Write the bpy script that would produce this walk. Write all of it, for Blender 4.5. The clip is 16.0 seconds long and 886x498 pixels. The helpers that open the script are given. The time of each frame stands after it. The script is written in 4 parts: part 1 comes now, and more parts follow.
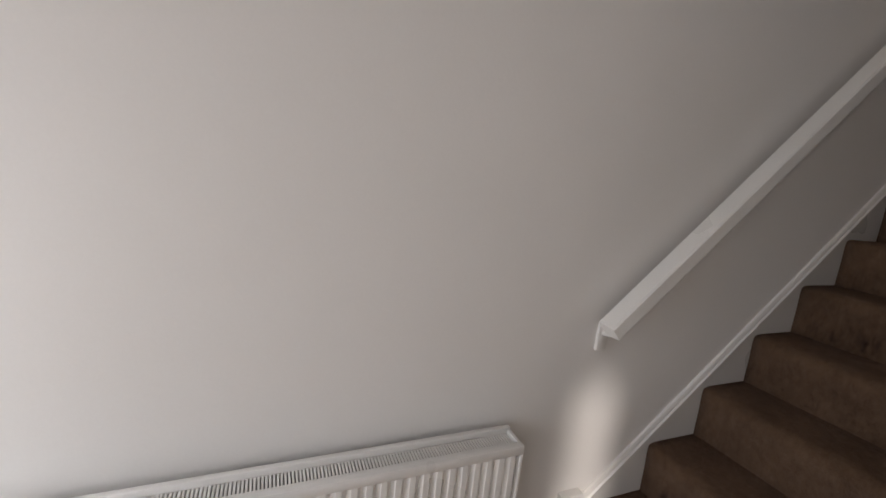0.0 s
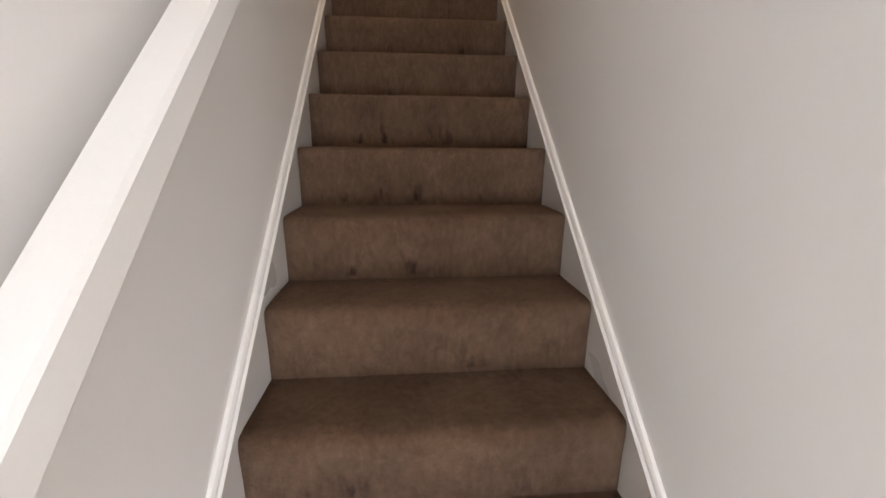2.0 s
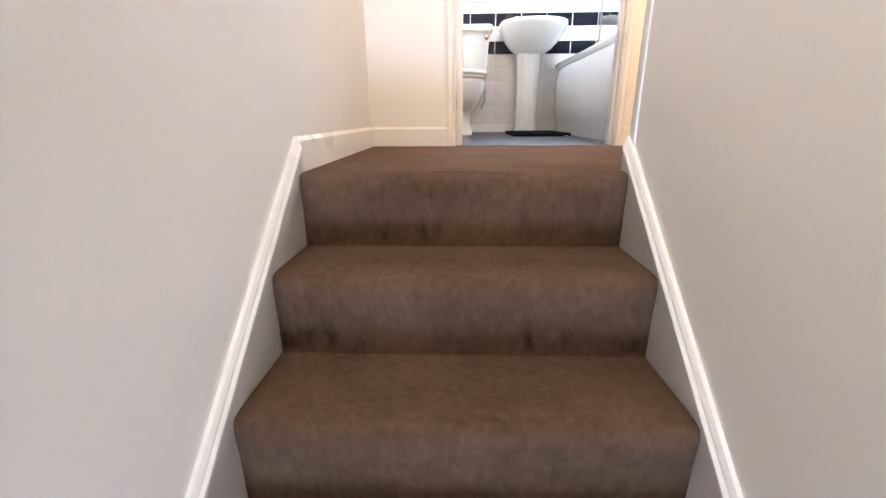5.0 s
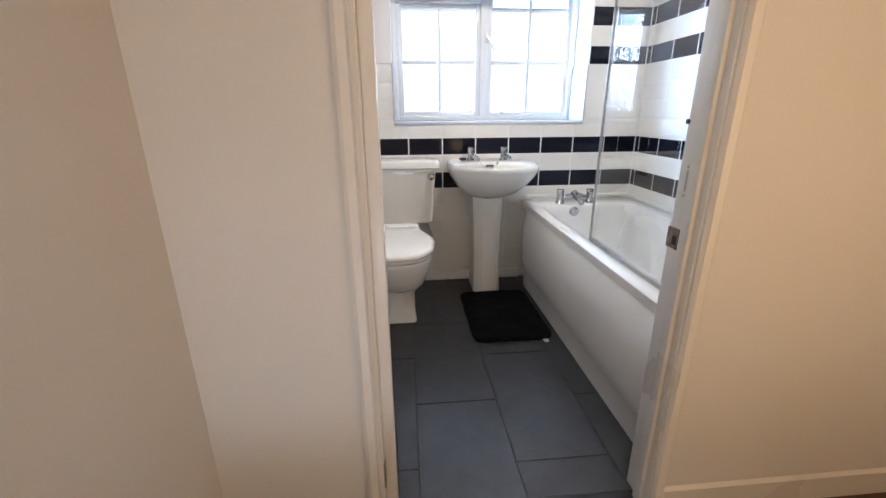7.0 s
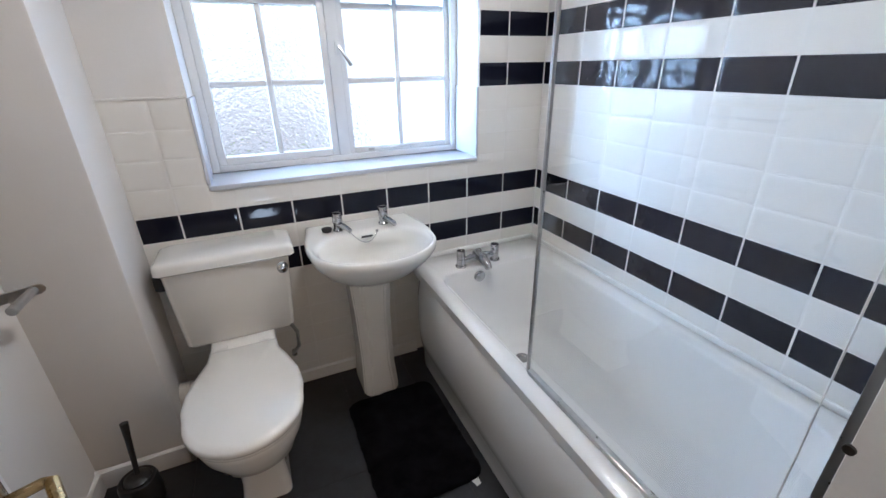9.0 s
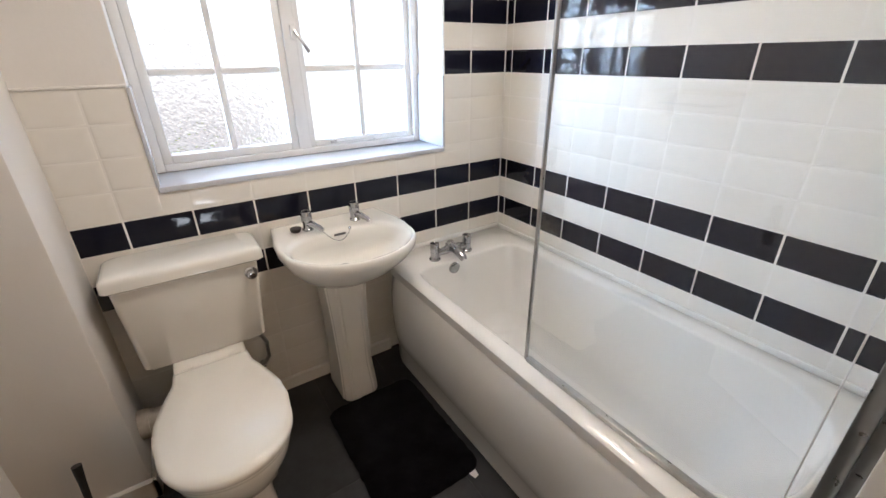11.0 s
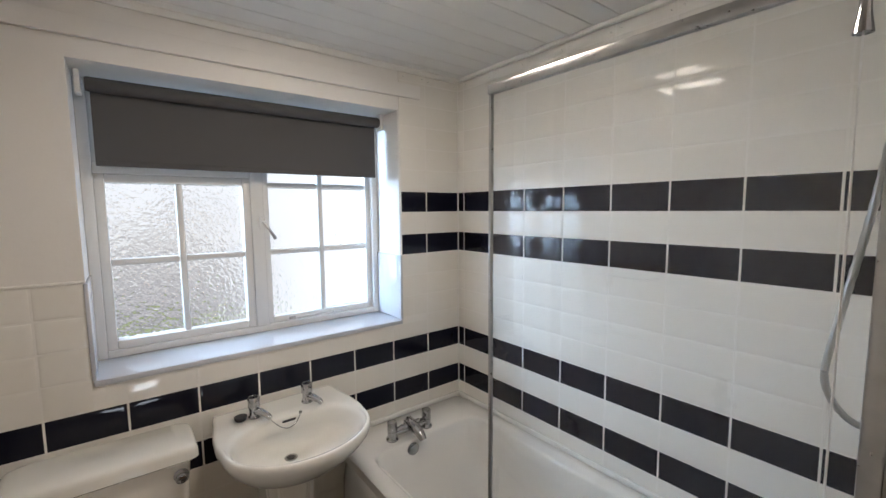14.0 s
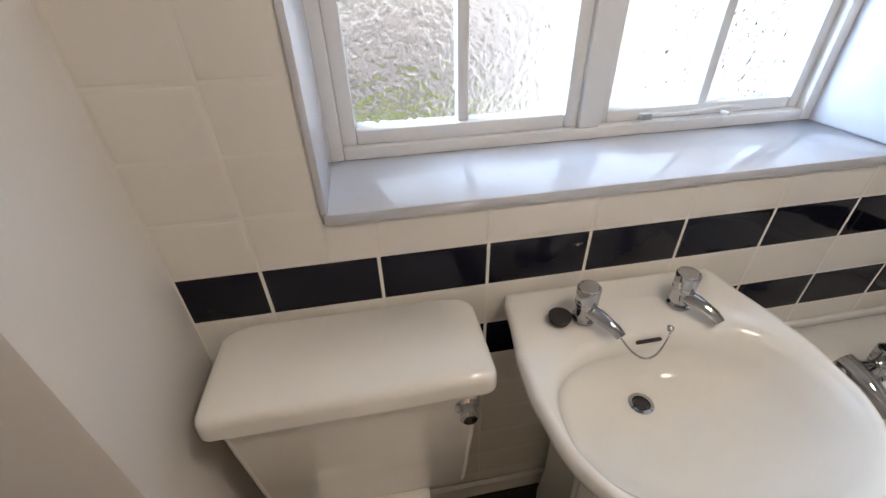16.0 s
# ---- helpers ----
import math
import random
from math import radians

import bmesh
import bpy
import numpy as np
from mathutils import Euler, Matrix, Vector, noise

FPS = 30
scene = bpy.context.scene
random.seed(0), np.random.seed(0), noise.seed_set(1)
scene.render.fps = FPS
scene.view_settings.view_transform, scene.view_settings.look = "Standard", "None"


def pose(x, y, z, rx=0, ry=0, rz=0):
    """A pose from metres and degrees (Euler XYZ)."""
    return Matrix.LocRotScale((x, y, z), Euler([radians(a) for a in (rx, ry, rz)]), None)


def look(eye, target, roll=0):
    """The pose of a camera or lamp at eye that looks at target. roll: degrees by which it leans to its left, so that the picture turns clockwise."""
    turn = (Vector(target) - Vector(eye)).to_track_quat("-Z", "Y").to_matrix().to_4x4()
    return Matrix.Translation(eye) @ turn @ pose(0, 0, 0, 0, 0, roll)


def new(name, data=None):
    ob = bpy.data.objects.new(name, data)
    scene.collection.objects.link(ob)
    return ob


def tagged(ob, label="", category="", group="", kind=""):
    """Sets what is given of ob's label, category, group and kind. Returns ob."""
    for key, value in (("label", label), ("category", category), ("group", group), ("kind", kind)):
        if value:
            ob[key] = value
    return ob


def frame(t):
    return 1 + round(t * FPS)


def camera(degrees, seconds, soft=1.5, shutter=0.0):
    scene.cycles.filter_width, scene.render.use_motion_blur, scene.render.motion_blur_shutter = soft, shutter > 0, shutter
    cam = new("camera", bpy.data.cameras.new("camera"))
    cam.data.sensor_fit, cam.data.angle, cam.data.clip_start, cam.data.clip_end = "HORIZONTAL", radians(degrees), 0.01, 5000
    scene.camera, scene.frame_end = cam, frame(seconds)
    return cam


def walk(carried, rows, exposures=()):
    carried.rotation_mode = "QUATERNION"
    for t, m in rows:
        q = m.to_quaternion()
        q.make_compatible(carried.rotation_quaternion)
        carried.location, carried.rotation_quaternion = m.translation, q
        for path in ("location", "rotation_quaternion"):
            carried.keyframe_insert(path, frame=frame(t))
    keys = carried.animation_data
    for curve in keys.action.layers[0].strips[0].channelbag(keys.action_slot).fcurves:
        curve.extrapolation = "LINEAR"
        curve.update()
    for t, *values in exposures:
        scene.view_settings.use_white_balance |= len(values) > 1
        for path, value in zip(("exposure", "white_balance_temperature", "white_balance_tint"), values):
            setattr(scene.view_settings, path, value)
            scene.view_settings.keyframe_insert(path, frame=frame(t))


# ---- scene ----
cam = camera(93.9, 16.0)
PATH = [
    (0, (-1.017, -6.404, -1.331), (-2.823, -5.632, -1.706), 5.8),
    (0.5, (-1.225, -6.235, -1.199), (-2.674, -4.921, -1.618), 1.7),
    (1, (-1.452, -6.001, -1.167), (-2.279, -4.239, -1.627), 1.7),
    (1.5, (-1.541, -5.669, -1.156), (-1.786, -3.743, -1.635), 0.5),
    (2, (-1.546, -5.289, -1.062), (-1.371, -3.361, -1.562), 0.4),
    (2.5, (-1.56, -4.899, -0.866), (-1.242, -2.995, -1.388), 0.2),
    (3, (-1.545, -4.687, -0.693), (-1.257, -2.78, -1.221), -0.0),
    (3.5, (-1.522, -4.426, -0.507), (-1.339, -2.506, -1.035), -0.3),
    (4, (-1.527, -4.193, -0.318), (-1.442, -2.271, -0.863), -0.2),
    (4.5, (-1.534, -3.922, -0.106), (-1.533, -2.002, -0.664), -0.2),
    (5, (-1.496, -3.668, 0.13), (-1.563, -1.765, -0.481), -0.3),
    (5.2, (-1.544, -3.559, 0.225), (-1.608, -1.656, -0.387), 0.2),
    (7.3, (-1.389, -2.374, 1.141), (-1.128, -0.496, 0.506), -0.8),
    (7.5, (-1.371, -2.284, 1.202), (-1.036, -0.412, 0.582), -1.1),
    (8, (-1.372, -2.058, 1.422), (-0.83, -0.257, 0.742), -1.1),
    (8.5, (-1.339, -1.85, 1.391), (-0.621, -0.135, 0.653), -0.8),
    (8.7, (-1.289, -1.78, 1.391), (-0.563, -0.085, 0.618), -0.9),
    (10.8, (-1.414, -1.633, 1.314), (-0.475, -0.103, 0.433), -0.7),
    (11, (-1.42, -1.619, 1.373), (-0.428, -0.101, 0.53), -0.7),
    (11.5, (-1.437, -1.608, 1.502), (-0.305, -0.108, 0.817), -0.7),
    (12, (-1.439, -1.607, 1.576), (-0.197, -0.12, 1.078), -0.7),
    (12.5, (-1.428, -1.635, 1.603), (-0.123, -0.153, 1.286), -0.8),
    (13, (-1.414, -1.644, 1.621), (-0.092, -0.157, 1.42), -0.7),
    (13.5, (-1.409, -1.645, 1.619), (-0.095, -0.144, 1.478), -0.5),
    (14, (-1.38, -1.647, 1.516), (-0.159, -0.075, 1.323), -0.5),
    (14.5, (-1.244, -1.559, 1.412), (-0.412, 0.161, 0.823), -0.4),
    (15, (-1.231, -1.35, 1.324), (-0.834, 0.367, 0.377), -1.6),
    (15.5, (-1.312, -0.965, 1.345), (-1.077, 0.697, 0.258), -2.1),
    (16, (-1.385, -0.604, 1.315), (-1.115, 1.027, 0.189), -1.7),
]
EXPOSURE = [(0.0, -1.1, 6600, 16), (0.5, -0.25, 6500, 16), (1.0, 0.2, 6350, 14), (2.0, 0.98, 6450, 16), (3.0, 2.13, 5900, 13), (4.0, 2.48, 5600, 12), (5.0, 2.35, 5100, 11), (7.3, 0.58, 5500, 12), (8.0, 0.32, 5400, 12), (8.7, 0.32, 5300, 12), (11.0, 0.42, 6250, 14), (12.0, 0.08, 6250, 13), (13.0, -0.12, 6300, 12), (14.0, -0.2, 6200, 12), (15.0, 0.25, 6250, 13), (15.5, 0.22, 6400, 15), (16.0, -0.13, 6450, 15)]
walk(cam, [(t, look(eye, target, roll)) for t, eye, target, roll in PATH], EXPOSURE)

# ---------------------------------------------------------------- light
world = bpy.data.worlds.new("world")
scene.world = world
world.use_nodes = True
wn = world.node_tree
sky = wn.nodes.new("ShaderNodeTexSky")
sky.sky_type, sky.sun_disc = "NISHITA", False
sky.sun_elevation, sky.sun_rotation = radians(18), radians(110)
wn.nodes["Background"].inputs[1].default_value = 0.12
wn.links.new(sky.outputs[0], wn.nodes["Background"].inputs[0])

sun = new("sun", bpy.data.lights.new("sun", "SUN"))
sun.data.energy, sun.data.angle, sun.data.color = 5.0, radians(3.0), (1.0, 0.95, 0.87)
sun.matrix_world = look((8, -9.1, 1.2), (-1.9, -5.45, -2.2))
CEIL = 2.165


def area_lamp(name, eye, target, w, h, power, color):
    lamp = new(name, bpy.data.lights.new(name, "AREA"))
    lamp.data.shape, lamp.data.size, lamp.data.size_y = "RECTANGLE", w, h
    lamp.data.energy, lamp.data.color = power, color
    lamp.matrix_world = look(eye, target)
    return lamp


# unseen area lamps for hall, stairs and landing; only the hall door is inferred
area_lamp("hall_door_daylight", (-1.42, -7.70, -1.75), (-1.42, -5.0, -1.85), 0.62, 1.1, 27.0, (0.88, 0.95, 1.0))
# frontal fill for the stairs, in an opening added to the hall wall
area_lamp("hall_front_fill", (0.0, -7.70, -1.25), (-0.6, -5.0, -1.5), 1.1, 1.1, 22.0, (0.97, 0.98, 1.0))
# warm overhead fill, added to brighten the upper stairs
area_lamp("stair_top_fill", (-1.45, -3.6, CEIL + 0.05), (-1.45, -3.6, 0), 0.6, 0.6, 6.0, (1.0, 0.71, 0.40))
# warm fill, added to tint the landing walls; no such window known
area_lamp("landing_warm_fill", (-0.50, -2.645, 1.10), (-0.62, -1.0, 1.05), 0.78, 1.2, 3.8, (1.0, 0.59, 0.26))

# lamps added outside the bathroom window, kept out of view, standing in for sky
area_lamp("garden_sky_fill", (-0.9, 1.6, 2.56), (-0.8, -0.6, 1.25), 4.0, 1.2, 30.0, (0.55, 0.76, 1.0))
# strong side fill, added to brighten the bath wall and panel
area_lamp("west_side_fill", (-4.6, 3.3, 2.6), (-0.6, -0.4, 1.15), 3.0, 4.0, 900.0, (0.56, 0.77, 1.0))


# ---------------------------------------------------------------- materials
class Mat:
    def __init__(self, name):
        self.m = bpy.data.materials.new(name)
        self.m.use_nodes = True
        self.t = self.m.node_tree
        self.b = self.t.nodes["Principled BSDF"]
        self.co = self.t.nodes.new("ShaderNodeTexCoord").outputs["Object"]

    def node(self, kind, **sets):
        n = self.t.nodes.new(kind)
        for k, v in sets.items():
            n.inputs[k.replace("_", " ")].default_value = v
        return n

    def link(self, a, b):
        self.t.links.new(a, b)

    def set(self, **sets):
        for k, v in sets.items():
            self.b.inputs[k.replace("_", " ")].default_value = v
        return self

    def noise(self, scale, detail=4.0, rough=0.55, stretch=(1, 1, 1)):
        mp = self.node("ShaderNodeMapping", Scale=stretch)
        self.link(self.co, mp.inputs["Vector"])
        n = self.node("ShaderNodeTexNoise", Scale=scale, Detail=detail, Roughness=rough)
        self.link(mp.outputs[0], n.inputs["Vector"])
        return n.outputs["Fac"]

    def ramp(self, fac, stops):
        r = self.t.nodes.new("ShaderNodeValToRGB")
        els = r.color_ramp.elements
        while len(els) < len(stops):
            els.new(0.5)
        for e, (p, c) in zip(els, stops):
            e.position, e.color = p, (*c, 1)
        self.link(fac, r.inputs[0])
        return r.outputs[0]

    def mix(self, fac, a, b, how="MIX"):
        n = self.t.nodes.new("ShaderNodeMix")
        n.data_type, n.blend_type = "RGBA", how
        for sock, v in ((n.inputs[0], fac), (n.inputs[6], a), (n.inputs[7], b)):
            if isinstance(v, (int, float)):
                sock.default_value = v
            elif isinstance(v, tuple):
                sock.default_value = (*v, 1)
            else:
                self.link(v, sock)
        return n.outputs[2]

    def color(self, sock):
        self.link(sock, self.b.inputs["Base Color"])
        return self

    def rough(self, fac, lo, hi):
        r = self.node("ShaderNodeMapRange", To_Min=lo, To_Max=hi)
        self.link(fac, r.inputs["Value"])
        self.link(r.outputs[0], self.b.inputs["Roughness"])
        return self

    def bump(self, facs, dist=0.002):
        prev = None
        for fac, strength, d in facs:
            b = self.node("ShaderNodeBump", Strength=strength, Distance=d)
            self.link(fac, b.inputs["Height"])
            if prev:
                self.link(prev, b.inputs["Normal"])
            prev = b.outputs[0]
        self.link(prev, self.b.inputs["Normal"])
        return self


def paint(name, base, dark, rough=0.55, relief=0.25):
    m = Mat(name)
    big = m.noise(1.7, 3)
    fine = m.noise(160, 3)
    m.color(m.mix(0.25, m.ramp(big, [(0.3, dark), (0.7, base)]), m.ramp(fine, [(0.35, dark), (0.65, base)])))
    m.rough(big, rough - 0.06, rough + 0.08)
    m.bump([(m.noise(55, 4), relief, 0.0015), (m.noise(3.0, 2), 0.25, 0.004)])
    return m.m


WALL = paint("wall_paint", (0.79, 0.77, 0.745), (0.755, 0.735, 0.705))
GLOSS = paint("white_gloss_paint", (0.82, 0.805, 0.775), (0.77, 0.75, 0.715), 0.28, 0.08)
WINDOW_PAINT = paint("window_gloss_paint", (0.80, 0.80, 0.79), (0.74, 0.74, 0.73), 0.25, 0.1)


def carpet():
    m = Mat("brown_carpet")
    fine = m.noise(700, 3, 0.75)
    mid = m.noise(60, 6, 0.7, (1.0, 1.0, 0.45))
    big = m.noise(6.5, 4, 0.6)
    c = m.ramp(mid, [(0.30, (0.099, 0.057, 0.034)), (0.52, (0.188, 0.113, 0.070)), (0.74, (0.285, 0.183, 0.119))])
    c = m.mix(0.45, c, m.ramp(big, [(0.35, (0.111, 0.061, 0.034)), (0.62, (0.238, 0.144, 0.087))]))
    c = m.mix(0.7, c, m.ramp(fine, [(0.28, (0.30, 0.28, 0.27)), (0.72, (1.0, 1.0, 1.0))]), "MULTIPLY")
    # dark scuff marks low on the risers
    sep = m.t.nodes.new("ShaderNodeSeparateXYZ")
    m.link(m.co, sep.inputs[0])
    scale = m.t.nodes.new("ShaderNodeMath")
    scale.operation = "MULTIPLY"
    scale.inputs[1].default_value = -1 / RISE
    m.link(sep.outputs["Z"], scale.inputs[0])
    part_of = m.t.nodes.new("ShaderNodeMath")
    part_of.operation = "FRACT"
    m.link(scale.outputs[0], part_of.inputs[0])
    low = m.ramp(part_of.outputs[0], [(0.50, (0, 0, 0)), (0.74, (1, 1, 1)), (0.92, (1, 1, 1)), (0.965, (0, 0, 0))])
    marks = m.ramp(m.noise(17, 3, 0.6, (1.0, 0.4, 0.35)), [(0.57, (0, 0, 0)), (0.70, (1, 1, 1))])
    m.color(m.mix(m.mix(1.0, low, marks, "MULTIPLY"), c, m.mix(1.0, c, (0.36, 0.31, 0.32), "MULTIPLY")))
    m.set(Roughness=1.0, Sheen_Weight=0.16, Sheen_Roughness=0.4, Sheen_Tint=(0.72, 0.60, 0.54, 1))
    m.b.inputs["Specular IOR Level"].default_value = 0.05
    m.bump([(m.noise(420, 3, 0.8), 1.0, 0.005), (m.noise(38, 5, 0.65), 0.7, 0.008)])
    return m.m


RISE = 0.18
CARPET = carpet()


def ceramic(name, base, dark, rough=0.045):
    m = Mat(name)
    big = m.noise(4, 3)
    m.color(m.ramp(big, [(0.3, dark), (0.7, base)]))
    m.rough(m.noise(14, 4), rough, rough + 0.06)
    m.set(Coat_Weight=0.3, Coat_Roughness=0.05)
    return m.m


def tile_glaze(name, base, dark, rough, relief=0.28):
    m = Mat(name)
    info = m.t.nodes.new("ShaderNodeObjectInfo")
    c = m.mix(info.outputs["Random"], base, dark)
    m.color(m.mix(0.3, c, m.ramp(m.noise(30, 3), [(0.3, dark), (0.7, base)])))
    m.rough(m.noise(25, 4), rough, 1.8 * rough)
    m.bump([(m.noise(9, 2), relief, 0.004)])
    if base[0] < 0.1:
        m.b.inputs["Specular IOR Level"].default_value = 0.27
    return m.m


WHITE_TILE = tile_glaze("white_glazed_tile", (0.80, 0.78, 0.735), (0.765, 0.74, 0.69), 0.045)
BLACK_TILE = tile_glaze("black_glazed_tile", (0.006, 0.0065, 0.014), (0.010, 0.011, 0.020), 0.04)
GROUT = paint("grout", (0.80, 0.78, 0.74), (0.74, 0.72, 0.68), 0.8, 0.3)
CERAMIC = ceramic("white_ceramic", (0.84, 0.825, 0.78), (0.81, 0.79, 0.74))
ACRYLIC = ceramic("white_acrylic", (0.83, 0.825, 0.80), (0.80, 0.79, 0.765), 0.14)
PLASTIC = ceramic("white_plastic", (0.80, 0.79, 0.77), (0.76, 0.75, 0.72), 0.25)
# white tile, its base dimmed and blued for the cool daylight on it
SILL = tile_glaze("daylight_toned_sill_tile", (0.58, 0.60, 0.65), (0.54, 0.56, 0.61), 0.012, 0.04)
SILL.node_tree.nodes["Principled BSDF"].inputs["Specular IOR Level"].default_value = 0.9


def metal(name, base, rough, brushed=0.0):
    m = Mat(name)
    m.set(Metallic=1.0)
    m.color(m.ramp(m.noise(20, 4), [(0.3, tuple(0.82 * c for c in base)), (0.7, base)]))
    m.rough(m.noise(60, 4), rough, rough + 0.10)
    if brushed:
        m.bump([(m.noise(40, 3, 0.5, (1, 1, 30)), brushed, 0.0005)])
    return m.m


CHROME = metal("chrome", (0.52, 0.52, 0.53), 0.06)
STEEL = metal("satin_aluminium", (0.50, 0.495, 0.485), 0.24, 0.1)
BRASS = metal("aged_brass", (0.42, 0.30, 0.14), 0.22)
HOSE = metal("hose_steel", (0.55, 0.55, 0.54), 0.25)


def plain(name, a, b, rough, scale=40, relief=0.3):
    m = Mat(name)
    m.color(m.ramp(m.noise(scale, 4), [(0.3, a), (0.7, b)]))
    m.set(Roughness=rough)
    m.bump([(m.noise(scale * 4, 3), relief, 0.001)])
    return m.m


BLACK_PLASTIC = plain("black_plastic", (0.012, 0.012, 0.013), (0.022, 0.022, 0.023), 0.35)
DARK_RUBBER = plain("dark_rubber", (0.02, 0.018, 0.018), (0.035, 0.03, 0.03), 0.6)
PALE_WOOD = plain("pale_wood", (0.50, 0.40, 0.24), (0.60, 0.49, 0.31), 0.45, 12)
PIPE_PAINT = plain("stained_white_pipe", (0.30, 0.25, 0.19), (0.62, 0.57, 0.50), 0.5, 14)
RUST = plain("rusted_steel", (0.10, 0.055, 0.035), (0.30, 0.25, 0.21), 0.45, 60)
CORD = plain("white_cord", (0.75, 0.74, 0.71), (0.82, 0.81, 0.79), 0.7)


def mat_pile():
    m = Mat("black_plush")
    m.color(m.ramp(m.noise(14, 4), [(0.35, (0.002, 0.002, 0.003)), (0.7, (0.007, 0.007, 0.009))]))
    m.set(Roughness=1.0)
    m.b.inputs["Specular IOR Level"].default_value = 0.1
    m.bump([(m.noise(350, 3, 0.8), 1.0, 0.006), (m.noise(16, 4), 0.8, 0.015)])
    return m.m


PLUSH = mat_pile()


def slate_vinyl():
    m = Mat("dark_slate_vinyl")
    info = m.t.nodes.new("ShaderNodeObjectInfo")
    c = m.mix(info.outputs["Random"], (0.017, 0.018, 0.022), (0.026, 0.027, 0.032))
    m.color(m.mix(0.6, c, m.ramp(m.noise(10, 6, 0.65), [(0.3, (0.010, 0.011, 0.013)), (0.75, (0.038, 0.040, 0.046))])))
    m.rough(m.noise(30, 4), 0.32, 0.5)
    m.bump([(m.noise(24, 6, 0.65), 0.35, 0.003)])
    return m.m


SLATE = slate_vinyl()


def fabric():
    m = Mat("grey_blind_fabric")
    m.color(m.ramp(m.noise(500, 2), [(0.3, (0.076, 0.073, 0.075)), (0.7, (0.098, 0.095, 0.098))]))
    m.set(Roughness=0.85)
    m.bump([(m.noise(700, 2), 0.3, 0.0006), (m.noise(3, 2, 0.5, (1, 1, 4)), 0.2, 0.004)])
    return m.m


FABRIC = fabric()


def cladding():
    m = Mat("white_pvc_cladding")
    m.color(m.ramp(m.noise(2.5, 3), [(0.3, (0.70, 0.69, 0.67)), (0.7, (0.76, 0.75, 0.73))]))
    m.set(Roughness=0.3)
    m.bump([(m.noise(5, 2), 0.15, 0.004)])
    return m.m


CLADDING = cladding()


def clear_glass():
    m = Mat("clear_glass")
    m.set(Base_Color=(0.985, 0.995, 0.99, 1), Roughness=0.0, IOR=1.45, Transmission_Weight=1.0)
    return m.m


def obscured_glass():
    m = Mat("obscured_glass")
    m.set(Base_Color=(0.98, 0.99, 0.99, 1), Roughness=0.04, IOR=1.45, Transmission_Weight=1.0)
    v = m.node("ShaderNodeTexVoronoi", Scale=58.0)
    v.feature = "SMOOTH_F1"
    warp = m.mix(0.04, m.co, m.node_color(26))
    m.link(warp, v.inputs["Vector"])
    m.bump([(v.outputs["Distance"], 1.0, 0.0065), (m.noise(110, 3), 0.2, 0.002)])
    return m.m


def node_color(self, scale):
    n = self.node("ShaderNodeTexNoise", Scale=scale, Detail=2.0)
    self.link(self.co, n.inputs["Vector"])
    return n.outputs["Color"]


Mat.node_color = node_color
GLASS = clear_glass()
OBSCURED = obscured_glass()


def glow(name, color, strength):
    m = Mat(name)
    m.set(Base_Color=(0.8, 0.8, 0.8, 1), Emission_Color=(*color, 1), Emission_Strength=strength)
    return m.m


LAMP_GLOW = glow("lit_opal_diffuser", (1.0, 0.87, 0.71), 60.0)


def garden():
    """Bright hazy sky over pale ground, a hedge and a lawn, seen only through obscured glass."""
    m = Mat("garden_backdrop")
    sep = m.t.nodes.new("ShaderNodeSeparateXYZ")
    m.link(m.co, sep.inputs[0])
    h = m.node("ShaderNodeMapRange", From_Min=-1.6, From_Max=2.6)
    m.link(sep.outputs["Z"], h.inputs["Value"])
    tone = m.ramp(h.outputs[0], [(0.0, (0.10, 0.14, 0.03)), (0.24, (0.22, 0.30, 0.06)), (0.34, (0.34, 0.40, 0.13)), (0.41, (0.30, 0.28, 0.29)),
                                 (0.54, (0.50, 0.47, 0.45)), (0.68, (0.74, 0.72, 0.69)), (1.0, (0.92, 0.95, 1.0))])
    blot = m.ramp(m.noise(3.2, 5, 0.7), [(0.38, (0.34, 0.31, 0.28)), (0.58, (1.0, 1.0, 1.0))])
    near = m.mix(0.85, tone, blot, "MULTIPLY")
    side = m.node("ShaderNodeMapRange", From_Min=-0.7, From_Max=0.9)
    m.link(sep.outputs["X"], side.inputs["Value"])
    col = m.mix(side.outputs[0], near, (0.93, 0.95, 0.97))
    m.set(Base_Color=(0.1, 0.1, 0.1, 1), Roughness=1.0, Emission_Strength=GARDEN)
    m.link(col, m.b.inputs["Emission Color"])
    return m.m


GARDEN = 1.3
GARDEN_MAT = garden()
GARDEN_MAT.cycles.emission_sampling = "FRONT_BACK"


# ---------------------------------------------------------------- mesh helpers
def box(bm, x0, x1, y0, y1, z0, z1, bevel=0.0, segs=2):
    m = Matrix.Translation(((x0 + x1) / 2, (y0 + y1) / 2, (z0 + z1) / 2)) @ Matrix.Diagonal((x1 - x0, y1 - y0, z1 - z0, 1))
    r = bmesh.ops.create_cube(bm, size=1.0, matrix=m)
    if bevel:
        es = {e for v in r["verts"] for e in v.link_edges}
        bmesh.ops.bevel(bm, geom=list(es), offset=bevel, segments=segs, affect="EDGES", profile=0.5)
    return bm


def boxed(*a, **k):
    return box(bmesh.new(), *a, **k)


